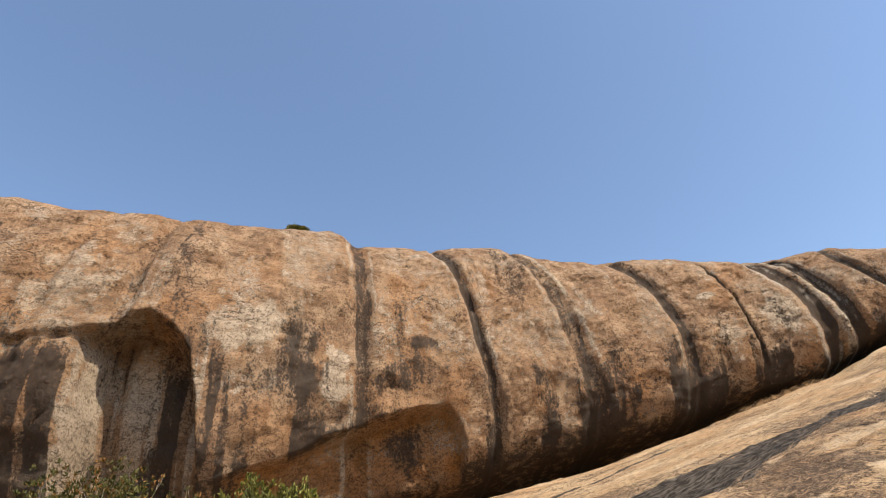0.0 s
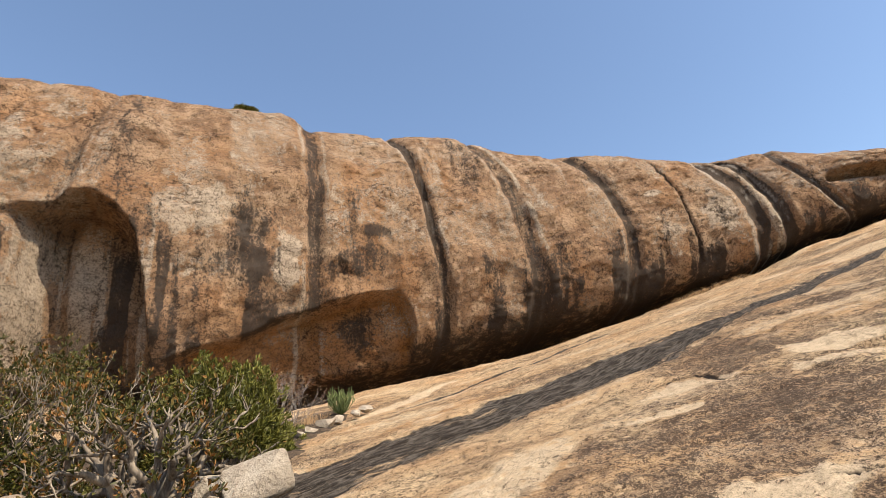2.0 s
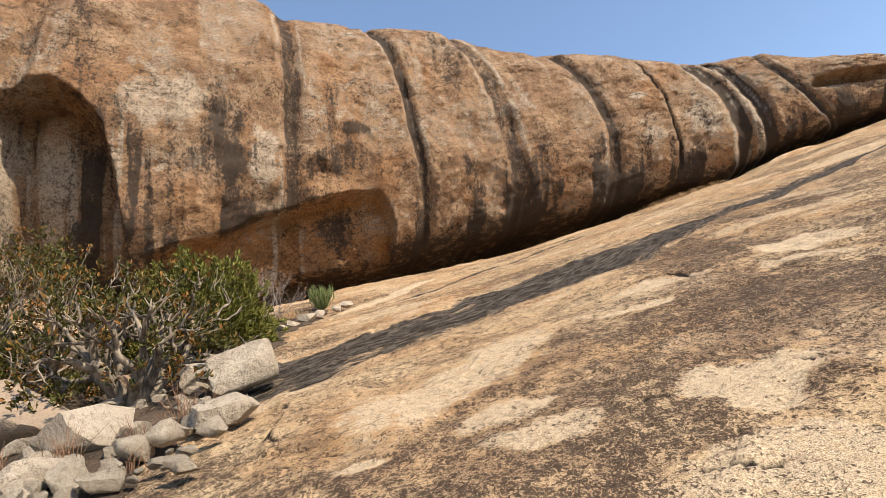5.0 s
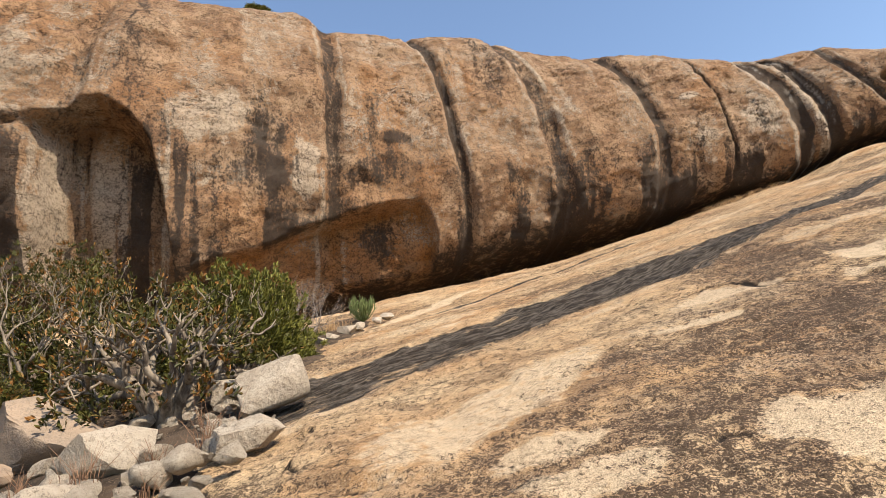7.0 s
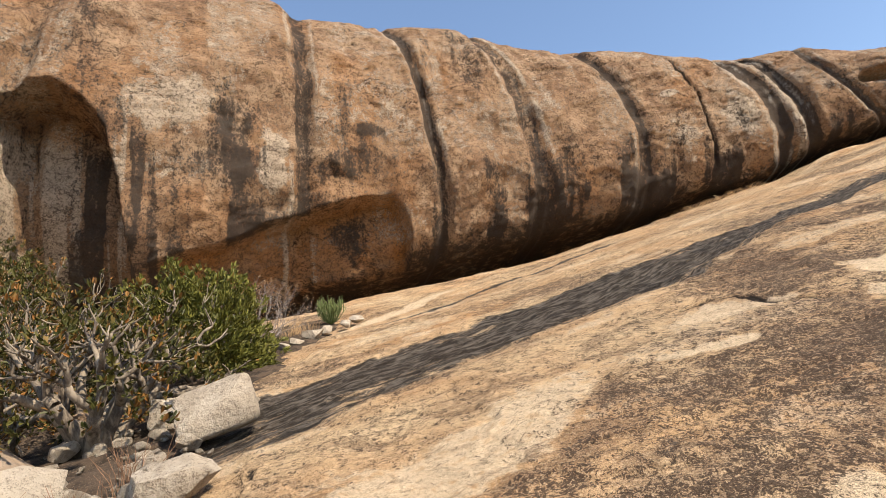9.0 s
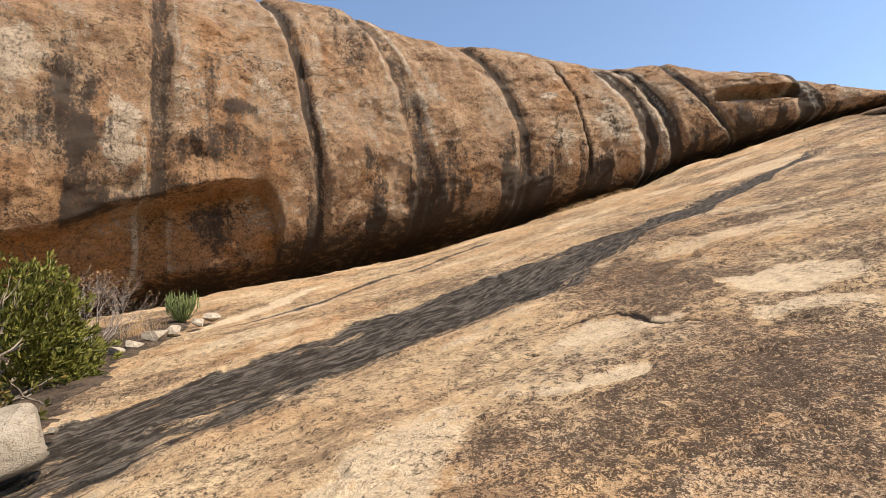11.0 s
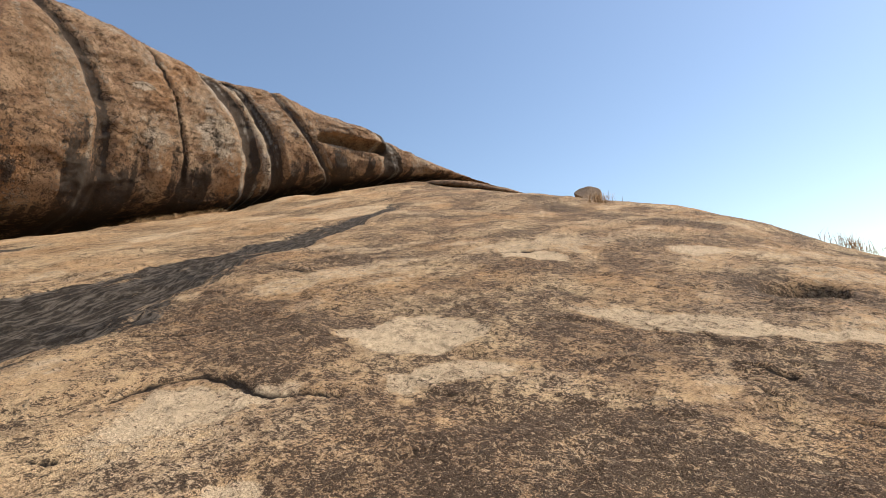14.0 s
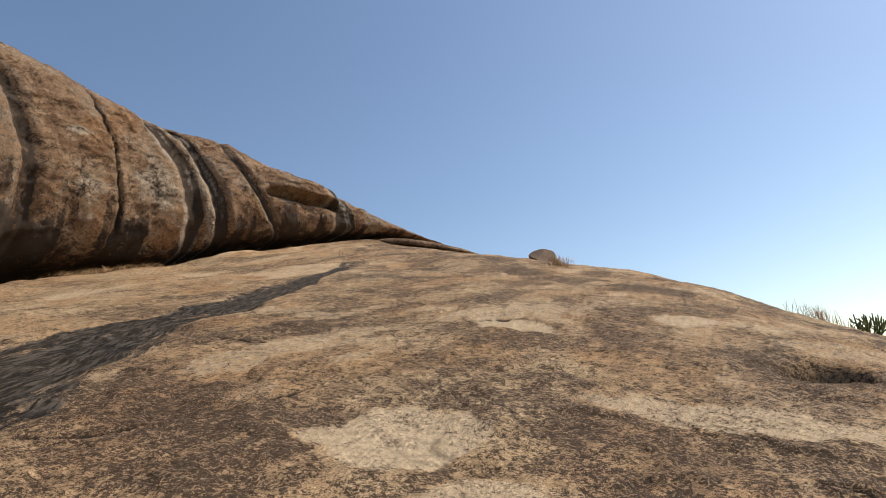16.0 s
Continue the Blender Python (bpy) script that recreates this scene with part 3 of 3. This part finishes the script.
    # streaked dark growth low on the face, stains hanging over the swell, pale scars
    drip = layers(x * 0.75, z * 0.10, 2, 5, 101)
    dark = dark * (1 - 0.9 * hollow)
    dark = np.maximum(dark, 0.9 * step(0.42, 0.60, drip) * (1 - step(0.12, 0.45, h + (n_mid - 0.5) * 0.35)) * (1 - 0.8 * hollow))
    # shade under the overhanging foot, put into the colour as an even dark band
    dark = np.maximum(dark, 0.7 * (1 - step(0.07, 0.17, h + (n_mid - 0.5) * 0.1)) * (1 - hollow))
    for cx, cz, a, b, w in ((-8.7, 13.8, 1.7, 3.2, 1.15), (-11.6, 9.6, 2.2, 2.6, 0.55), (-1.8, 15.3, 1.7, 0.6, 0.75), (-2.6, 13.4, 2.6, 1.5, 0.6), (9.5, 13.2, 2.4, 1.8, 0.55),
                            (-14.0, 12.0, 1.6, 4.0, 0.6), (17.0, 12.0, 2.0, 1.6, 0.6), (-2.8, 9.2, 1.1, 2.1, 0.62), (1.2, 8.4, 1.0, 1.3, 0.8), (-19.3, 10.0, 1.0, 5.0, 0.6)):
        r = np.hypot((x - cx) / a, (z - cz) / b) + (layers(x * 0.9, z * 0.5, 9, 4, 103) - 0.5) * 1.3
        dark = np.maximum(dark, w * (1 - step(0.25, 1.35, r)) * (0.65 + 0.5 * step(0.42, 0.6, drip)))
    for cx, cz, a, b, w in ((-11.0, 15.6, 2.4, 2.4, 0.62), (-6.7, 13.2, 0.7, 3.2, 0.9), (21.0, 16.0, 1.3, 1.6, 0.75), (17.0, 14.5, 1.3, 1.5, 0.6), (16.8, 17.8, 0.7, 0.25, 0.8), (-20.0, 17.5, 2.5, 4.0, 0.5), (-18.0, 8.5, 1.0, 5.0, 0.75)):
        r = np.hypot((x - cx) / a, (z - cz) / b) + (layers(x * 1.2, z * 1.0, 9, 4, 105) - 0.5) * 1.5
        pale = np.maximum(pale, w * (1 - step(0.5, 1.1, r)))
    # hanging stripes on the tall left wall and inside the recess
    stripe = layers(x * 1.25, z * 0.05, 13, 4, 151)
    wall = step(-30, -26, x) * (1 - step(-11.5, -9.5, x)) * (1 - step(13.0, 16.0, z)) * (front > 0)
    dark = np.maximum(dark, 0.85 * step(0.50, 0.60, stripe) * wall)
    pale = np.maximum(pale, 0.8 * (1 - step(0.36, 0.46, stripe)) * wall)
    chalk = layers(x * 0.8, z * 0.12, 17, 5, 153)
    pale = np.maximum(pale, 0.36 * step(0.54, 0.68, chalk) * step(0.25, 0.45, h))
    dark = np.maximum(dark, 0.5 * step(0.55, 0.68, layers(x * 0.9, z * 0.14, 19, 5, 155)) * step(0.2, 0.4, h))
    rust = np.maximum(rust, 0.35 * step(0.52, 0.70, layers(x * 0.4, z * 0.25, 5, 4, 107)))
    pale = np.maximum(pale, 0.35 * step(0.52, 0.68, layers(x * 0.45, z * 0.4, 11, 5, 109)))
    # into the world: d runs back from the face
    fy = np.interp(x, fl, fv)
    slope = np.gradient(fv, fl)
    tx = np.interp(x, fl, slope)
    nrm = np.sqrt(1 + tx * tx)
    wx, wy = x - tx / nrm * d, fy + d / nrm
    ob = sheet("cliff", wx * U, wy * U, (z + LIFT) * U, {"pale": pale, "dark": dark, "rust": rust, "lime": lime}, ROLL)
    return tagged(ob, "long rounded granite cliff with black water streaks and undercut foot", "cliff", kind="structure")


cliff()


def ledge():
    """A long thin plate of rock past the low end of the cliff, with a dark joint under it."""
    way = np.array([(36.6, 31.2), (35.9, 29.4), (35.5, 28.0), (36.0, 26.3), (36.9, 24.6), (38.6, 22.6)])
    t = np.linspace(0, 5, 140)
    px, py = np.interp(t, range(6), way[:, 0]), np.interp(t, range(6), way[:, 1])
    px, py = (np.convolve(np.pad(v, 8, mode="edge"), np.ones(17) / 17, "valid") for v in (px, py))
    cut = np.array([(1.6, -0.5), (0.5, 0.02), (0.10, 0.10), (0.0, 0.17), (-0.02, 0.28), (0.08, 0.37), (0.5, 0.44), (1.6, 0.42), (3.0, 0.2), (5.0, -0.5)])
    q = np.linspace(0, 9, 46)
    back, up = np.interp(q, range(10), cut[:, 0]), np.interp(q, range(10), cut[:, 1])
    taper = np.sin(np.clip(t / 5, 0, 1) * np.pi) ** 0.4
    gx = px[None, :] + back[:, None] * 0.93 + (layers(t * 3, 0 * t, 0, 3, 171) - 0.5)[None, :] * 0.5
    gy = py[None, :] + back[:, None] * 0.36
    gz = slab_height(gx, gy) + (up[:, None] * taper - 0.25 * (1 - taper)) / U + (layers(gx * 2, gy * 2, 0, 3, 173) - 0.5) * 0.08
    none = np.zeros_like(gx)
    ob = sheet("ledge", gx * U, gy * U, (gz + LIFT) * U, {"pale": none, "dark": none + 0.3, "rust": none, "lime": none}, ROLL)
    return tagged(ob, "thin overhanging granite ledge on the skyline beyond the cliff", "rock ledge", kind="structure")


ledge()

# ---- loose things ----
def link(name, verts, faces, mat, parent=None, label="", smooth=True):
    me = bpy.data.meshes.new(name)
    me.from_pydata([tuple(v) for v in verts], [], [tuple(f) for f in faces])
    me.polygons.foreach_set("use_smooth", np.full(len(me.polygons), smooth))
    me.materials.append(mat)
    me.update()
    ob = new(name, me)
    if parent:
        ob.parent = parent
    if label:
        tagged(ob, label)
    return ob


def stone_mesh(name, size, seed, mat, cuts=15, rough=0.03, square=0.62, fine=5):
    """A broken block: a ball cut by chance planes, then roughened."""
    rng = np.random.RandomState(seed)
    bm = bmesh.new()
    bmesh.ops.create_icosphere(bm, subdivisions=fine, radius=1.0)
    v = np.array([p.co[:] for p in bm.verts])
    v = np.sign(v) * np.abs(v) ** square
    v = v / np.linalg.norm(v, axis=1).max()
    for _ in range(cuts):
        n = rng.normal(size=3)
        n /= np.linalg.norm(n)
        lim = rng.uniform(0.42, 0.74)
        v = v - np.maximum(v @ n - lim, 0)[:, None] * n
    n1 = layers(v[:, 0] * 2.2 + seed, v[:, 1] * 2.2, v[:, 2] * 2.2, 4, seed) - 0.5
    n2 = layers(v[:, 0] * 9 + seed, v[:, 1] * 9, v[:, 2] * 9, 3, seed + 5) - 0.5
    v = v * (1 + rough * 2.5 * n1 + rough * 0.9 * n2)[:, None]
    v = v / np.abs(v).max(0)
    v = v * (np.array(size) / 2)
    for p, co in zip(bm.verts, v):
        p.co = co
        p.co.z += size[2] / 2
    me = bpy.data.meshes.new(name)
    bm.to_mesh(me)
    bm.free()
    me.polygons.foreach_set("use_smooth", np.ones(len(me.polygons), bool))
    me.set_sharp_from_angle(angle=radians(38))
    me.materials.append(mat)
    return me


def stone(name, x, y, size, seed, mat, label, turn=0.0, tilt=(0, 0), sink=0.08, cuts=15, group="", square=0.62):
    """A stone on the rock at a plan place, size in metres."""
    ob = new(name, stone_mesh(name, size, seed, mat, cuts, 0.03, square))
    p = place(x, y, -sink * size[2])
    ob.matrix_world = pose(*p, tilt[0], tilt[1], turn)
    return tagged(ob, label, "boulder", group)


def tube(points, radii, sides=6):
    pts = np.array(points, float)
    d = np.gradient(pts, axis=0)
    d /= np.linalg.norm(d, axis=1)[:, None] + 1e-9
    a = np.cross(d, [0.31, 0.17, 0.93])
    a /= np.linalg.norm(a, axis=1)[:, None] + 1e-9
    b = np.cross(d, a)
    ang = np.arange(sides) * 2 * np.pi / sides
    ring = pts[:, None] + np.array(radii)[:, None, None] * (np.cos(ang)[None, :, None] * a[:, None] + np.sin(ang)[None, :, None] * b[:, None])
    faces = []
    for i in range(len(pts) - 1):
        for j in range(sides):
            k = (j + 1) % sides
            faces.append((i * sides + j, i * sides + k, (i + 1) * sides + k, (i + 1) * sides + j))
    faces.append(tuple(range((len(pts) - 1) * sides, len(pts) * sides)))
    return ring.reshape(-1, 3), faces


def joined(pieces):
    verts, faces, n = [], [], 0
    for v, f in pieces:
        verts.extend(map(tuple, v))
        faces.extend(tuple(i + n for i in q) for q in f)
        n += len(v)
    return verts, faces


def limbs(rng, start, way, length, radius, depth, spread, out, tips, rise=0.15):
    """Branches that fork, bent by chance; the ends are gathered in tips."""
    n = 5
    pts, d = [np.array(start, float)], np.array(way, float)
    for _ in range(n):
        d = d + rng.normal(size=3) * 0.16 + np.array([0, 0, rise * 0.3])
        d /= np.linalg.norm(d)
        pts.append(pts[-1] + d * length / n)
    out.append(tube(pts, np.linspace(radius, radius * 0.62, n + 1), 7 if depth > 2 else 5))
    if depth == 0:
        tips.append((pts[-1], d))
        return
    for k in range(rng.randint(2, 4)):
        w = d + rng.normal(size=3) * spread + np.array([0, 0, rise])
        w /= np.linalg.norm(w)
        limbs(rng, pts[-1] if k < 2 else pts[3], w, length * rng.uniform(0.6, 0.85), radius * 0.6, depth - 1, spread, out, tips, rise)


def leaves(rng, tips, per, long, wide, cone=0.9, up=0.4, along_back=0.25):
    """Folded fleshy leaves in rosettes at the given ends."""
    at = np.repeat(np.array([t[0] for t in tips]), per, 0)
    d = np.repeat(np.array([t[1] for t in tips]), per, 0)
    n = len(at)
    d = d + rng.normal(size=(n, 3)) * cone + np.array([0, 0, up])
    d /= np.linalg.norm(d, axis=1)[:, None]
    at = at + rng.normal(size=(n, 3)) * along_back * long
    side = np.cross(d, rng.normal(size=(n, 3)))
    side /= np.linalg.norm(side, axis=1)[:, None]
    nor = np.cross(side, d)
    ln = (long * rng.uniform(0.65, 1.25, n))[:, None]
    w = (wide * rng.uniform(0.7, 1.2, n))[:, None] * 0.5
    verts = np.stack([at, at + d * ln * 0.45 + side * w + nor * w * 0.5, at + d * ln * 0.8 + side * w * 0.75 + nor * w * 0.3, at + d * ln - nor * w * 0.2,
                      at + d * ln * 0.8 - side * w * 0.75 + nor * w * 0.3, at + d * ln * 0.45 - side * w + nor * w * 0.5], 1).reshape(-1, 3)
    i = np.arange(n)[:, None] * 6
    faces = np.concatenate([i + [0, 1, 2, 3], i + [0, 3, 4, 5]])
    return verts, faces


def crown_points(rng, n, size, floor=0.05):
    """Ends spread near the skin of a lumpy half-ball, with gaps."""
    out = []
    while len(out) < n:
        v = rng.normal(size=3)
        v /= np.linalg.norm(v)
        v[2] = abs(v[2]) if rng.rand() < 0.8 else v[2] * 0.3
        lump = float(layers(np.array([v[0] * 2.3 + 9]), np.array([v[1] * 2.3]), np.array([v[2] * 2.3]), 3, int(size[0] * 10))[0])
        if lump < 0.36:
            continue
        r = (0.62 + 0.75 * (lump - 0.35)) * rng.uniform(0.55, 1.0) ** 0.5 * 1.25
        p = v * r * np.array(size)
        if p[2] < floor * size[2]:
            continue
        out.append((p, v))
    return out


def shrub(name, x, y, size, seed, leaf, bark, label, stems=5, depth=4, tips_n=500, per=9, long=0.13, wide=0.05, spread=0.5, stem_r=0.05, on_limbs=6, lean=(0, 0), cone=0.8):
    rng = np.random.RandomState(seed)
    base = new(name)
    base.location = place(x, y, -0.05)
    tagged(base, label, "shrub", "shrubs by the cliff foot")
    pieces, tips = [], []
    for k in range(stems):
        a = 2 * math.pi * (k + rng.rand() * 0.6) / stems
        w = np.array([math.cos(a) * 0.75 + lean[0], math.sin(a) * 0.75 + lean[1], 0.85])
        limbs(rng, (math.cos(a) * 0.08, math.sin(a) * 0.08, 0.0), w / np.linalg.norm(w), size[2] * 0.36, stem_r, depth, spread, pieces, tips)
    link("trunk", *joined(pieces), bark, base)
    ends = []
    if on_limbs:
        ends += [(t, d) for t, d in tips]
    vs, fs = [], []
    if ends:
        vs.append(leaves(rng, ends, on_limbs, long, wide, cone))
    if tips_n:
        vs.append(leaves(rng, crown_points(rng, tips_n, size), per, long, wide, cone))
    verts, faces = joined([(v, f.tolist()) for v, f in vs])
    link("crown", verts, faces, leaf, base, smooth=False)
    return base


def stalks(name, x, y, n, high, wide, seed, mat, label, category="dry plant", thick=0.004, droop=0.25, group="", kind=""):
    """A tuft of thin dry stalks."""
    rng = np.random.RandomState(seed)
    pieces = []
    for _ in range(n):
        a, r = rng.rand() * 6.283, abs(rng.normal()) * wide * 0.4
        px, py = math.cos(a) * r, math.sin(a) * r
        pz = ground_z(x + px / U, y + py / U) * U - ground_z(x, y) * U - 0.02
        h = high * rng.uniform(0.4, 1.1)
        w = rng.normal(size=2) * droop * h
        pts = [(px, py, pz), (px + w[0] * 0.3, py + w[1] * 0.3, pz + h * 0.5), (px + w[0], py + w[1], pz + h * rng.uniform(0.75, 1.0))]
        pieces.append(tube(pts, [thick, thick * 0.8, thick * 0.3], 3))
        if rng.rand() < 0.5:
            q = np.array(pts[1])
            e = q + rng.normal(size=3) * high * 0.15 + np.array([0, 0, high * 0.15])
            pieces.append(tube([q, (q + e) / 2, e], [thick * 0.7, thick * 0.5, thick * 0.2], 3))
    ob = link(name, *joined(pieces), mat)
    ob.location = place(x, y)
    return tagged(ob, label, category, group, kind)


def candelabra(name, x, y, n, high, spread, seed, mat, label, up=0.0, thick=0.035):
    """A succulent of upright ribbed arms."""
    rng = np.random.RandomState(seed)
    base = new(name)
    base.location = place(x, y, up)
    tagged(base, label, "succulent")
    for _ in range(n):
        a = rng.rand() * 6.283
        out = spread * rng.uniform(0.15, 1.0)
        h = high * rng.uniform(0.55, 1.0)
        c, s = math.cos(a), math.sin(a)
        pts = [(0, 0, 0), (c * out * 0.55, s * out * 0.55, h * 0.22), (c * out * 0.9, s * out * 0.9, h * 0.5), (c * out, s * out, h)]
        r = high * thick
        pieces = [tube(pts, [r * 0.8, r, r * 1.1, r * 0.55], 5)]
        for k in range(3):
            q = np.array(pts[2]) * (1 - k * 0.2) + np.array(pts[3]) * k * 0.2
            e = q + np.array([rng.normal() * 0.12, rng.normal() * 0.12, 0.2]) * high
            pieces.append(tube([q, q * 0.5 + e * 0.5 + [c * 0.03 * high, s * 0.03 * high, -0.02], e], [r * 0.8, r, r * 0.5], 5))
        link("arm", *joined(pieces), mat, base, smooth=False)
    return base


# boulders beside the sheet
stone("boulder", -2.85, 11.0, (0.98, 0.62, 0.66), 4, BOULDER, "pale squarish granite block resting on the rock slope", 15, (0, -16), 0.04, 4, "", 0.3)
stone("boulder", -2.45, 8.5, (0.78, 0.45, 0.36), 7, BOULDER, "flat pale granite boulder at the edge of the slope", 25, (0, -12), 0.12)
stone("boulder", -4.35, 8.9, (1.3, 0.9, 0.66), 12, BOULDER, "large grey granite boulder below the bare shrub", 20, (0, -10), 0.1, 13)
stone("boulder", -6.9, 11.1, (2.1, 1.3, 1.15), 15, BROWN_ROCK, "large brown granite boulder in shade of the shrub", -10, (8, 0), 0.15)
stone("boulder", -4.4, 7.55, (0.95, 0.65, 0.48), 18, BOULDER, "low grey granite boulder with dry stalks around", 30, (0, -12), 0.1)
stone("boulder", -4.2, 12.3, (0.75, 0.6, 0.6), 21, BOULDER, "grey boulder under the branches of the shrub", 50, (0, 0), 0.1)
stone("boulder", -5.6, 12.6, (0.7, 0.6, 0.55), 23, BROWN_ROCK, "brown boulder under the branches of the shrub", 10, (0, 0), 0.1)
stone("boulder", -3.3, 11.8, (0.45, 0.4, 0.3), 25, BOULDER, "small pale boulder beside the squarish block", 70, (0, -10), 0.1)
stone("boulder", -5.55, 7.75, (0.7, 0.5, 0.42), 19, BOULDER, "pale granite boulder at the end of the stone heap", 70, (0, -8), 0.1)
stone("boulder", -7.0, 9.7, (0.8, 0.6, 0.5), 22, BROWN_ROCK, "dark brown boulder in the stone heap", 40, (0, 0), 0.1)
stone("boulder", 42.6, 20.0, (1.9, 1.6, 1.15), 31, BROWN_ROCK, "rounded brown boulder alone on the skyline", 0, (0, 6), 0.02, 3, "", 0.85)
for k, (x, y, s) in enumerate([(-3.3, 20.9, 0.62), (-3.05, 21.6, 0.5), (-3.8, 20.4, 0.45), (-2.5, 22.6, 0.5), (-2.2, 23.2, 0.45), (-4.1, 19.8, 0.4)]):
    stone("boulder", x, y, (s, s * 0.75, s * 0.55), 40 + k, BOULDER, "pale loose stone at the foot of the green shrub", 35 * k, (0, -12), 0.1, 12, "stones by the succulent")
rng = np.random.RandomState(77)
RUBBLE = [stone_mesh("rubble_stone", (1, 0.75, 0.55), 60 + k, BOULDER, 14, fine=4) for k in range(7)]
for k in range(190):
    t = rng.rand()
    x, y = -2.5 - 3.6 * t + rng.normal() * 0.4, 6.4 + rng.rand() * 6.2
    if x > -2.1 - 0.05 * (y - 7):
        continue
    size = 0.10 + 0.40 * rng.rand() ** 2.6
    ob = new("rubble_stone", RUBBLE[k % 7])
    p = place(x, y, 0.035)
    ob.matrix_world = pose(*p, rng.normal() * 12, rng.normal() * 12, rng.rand() * 360) @ Matrix.Diagonal((size, size, size, 1))
    tagged(ob, "small broken granite stone lying on dark soil", "stone", "loose stones under the shrub")

# dark soil and litter under the shrubs
def litter():
    m, nt, bsdf = material("dark_soil", 0.95)
    co = nt.nodes.new("ShaderNodeTexCoord").outputs["Object"]
    n1, n2 = texture(nt, co, 3.0, 6), texture(nt, co, 40.0, 5, 0.7)
    c = blend(nt, remap(nt, n1, 0.4, 0.6), (0.038, 0.028, 0.020), (0.095, 0.066, 0.045))
    c = blend(nt, remap(nt, n2, 0.57, 0.63), c, (0.22, 0.16, 0.11))
    nt.links.new(c, bsdf.inputs["Base Color"])
    relief(nt, bsdf, [(n2, 0.03)], 1.0)
    gx, gy = np.meshgrid(np.linspace(-22, -1.2, 190), np.linspace(5.5, 26, 190))
    edge = -3.1 + (layers(gx * 0.8, gy * 0.8, 0, 4, 131) - 0.5) * 1.2
    lift = -0.4 * step(6.7, 5.8, gy + (layers(gx, gy, 0, 3, 135) - 0.5)) + 0.10 * step(0.0, 0.8, edge - gx) - 0.25 * step(0.3, -0.6, edge - gx) + (layers(gx * 1.5, gy * 1.5, 0, 4, 133) - 0.5) * 0.16
    gz = slab_height(gx, gy) + lift - 0.02
    ob = sheet("soil", gx * U, gy * U, (gz + LIFT) * U, {}, m)
    return tagged(ob, "dark soil with litter below the shrubs", "soil", kind="structure")


litter()

# shrubs
shrub("shrub", -5.3, 12.0, (2.3, 1.7, 2.3), 5, LEAF_MIXED, BARK, "half-bare shrub with grey forked branches and dull leaves", 9, 4, 330, 8, 0.105, 0.046, 0.66, 0.125, 4)
shrub("shrub", -5.9, 17.6, (2.0, 1.7, 2.5), 8, LEAF_GREEN, BARK, "dense green fleshy-leaved shrub at the slope's edge", 5, 3, 2100, 10, 0.125, 0.042, 0.45, 0.05, 4, cone=0.6)
shrub("shrub", -9.3, 15.0, (2.3, 1.8, 3.6), 11, LEAF_MIXED, BARK, "tall shrub with green and rusty dry leaves", 6, 4, 1800, 9, 0.09, 0.036, 0.45, 0.06, 5)
shrub("shrub", -13.0, 15.5, (2.6, 2.0, 3.2), 14, LEAF_GREEN, BARK, "green leafy shrub against the cliff foot", 5, 3, 1100, 9, 0.15, 0.055, 0.45, 0.05, 4)
shrub("shrub", -9.6, 11.5, (2.0, 1.6, 1.9), 17, LEAF_MIXED, BARK, "low dark shrub with dull dry leaves", 6, 3, 1700, 9, 0.08, 0.034, 0.5, 0.04, 4)
shrub("dry_shrub", -5.2, 21.5, (1.3, 1.0, 1.9), 20, LEAF_DRY, TWIG_GREY, "leafless grey twiggy shrub behind the green one", 14, 4, 0, 0, 0.05, 0.02, 0.38, 0.016, 1)
candelabra("succulent", -3.3, 24.4, 44, 0.95, 0.55, 3, CACTUS, "small grey-green branching succulent by pale stones", 0.0, 0.017)
candelabra("succulent", 28.3, 3.5, 15, 1.0, 0.65, 6, CACTUS, "dark branching succulent beyond the brow", -0.12, 0.026)
stalks("dry_grass", -4.3, 22.8, 140, 0.55, 0.9, 2, LEAF_DRY, "straw-coloured dry grass beside the succulent")
for k, (x, y, n, h) in enumerate([(-4.4, 8.1, 46, 0.62), (-3.2, 8.9, 34, 0.62), (-3.7, 8.5, 26, 0.42), (-5.5, 8.6, 30, 0.5), (-3.4, 10.9, 24, 0.35), (-6.4, 8.4, 26, 0.5), (-3.3, 7.5, 20, 0.3)]):
    stalks("dry_tuft", x, y, n, h, 0.3, 30 + k, TWIG_BROWN, "tuft of thin brown dry stalks among the stones", thick=0.0045, group="dry stalks by the boulders")
for k, (x, y) in enumerate([(16.4, 33.7), (17.3, 33.9), (18.1, 33.6), (19.2, 33.9), (20.3, 33.7)]):
    stalks("dry_grass", x, y, 48, 0.26, 1.5, 60 + k, LEAF_DRY, "straw-coloured dry grass at the cliff foot", group="grass along the cliff foot", thick=0.007, droop=0.6)
stalks("dry_grass", 24.3, 4.9, 90, 0.42, 1.2, 70, LEAF_DRY, "pale dry grass on the brow of the rock", thick=0.006)
stalks("dry_grass", 29.5, 14.6, 120, 0.5, 0.8, 71, LEAF_DRY, "dry grass in a joint of the rock", thick=0.008)
top_bush = shrub("shrub", -10.8, 34.0, (0.75, 0.6, 0.5), 24, LEAF_GREEN, BARK, "small green bush on top of the cliff", 4, 2, 260, 8, 0.14, 0.06, 0.5, 0.03, 2)
top_bush.location.z = (26.5 + LIFT) * U
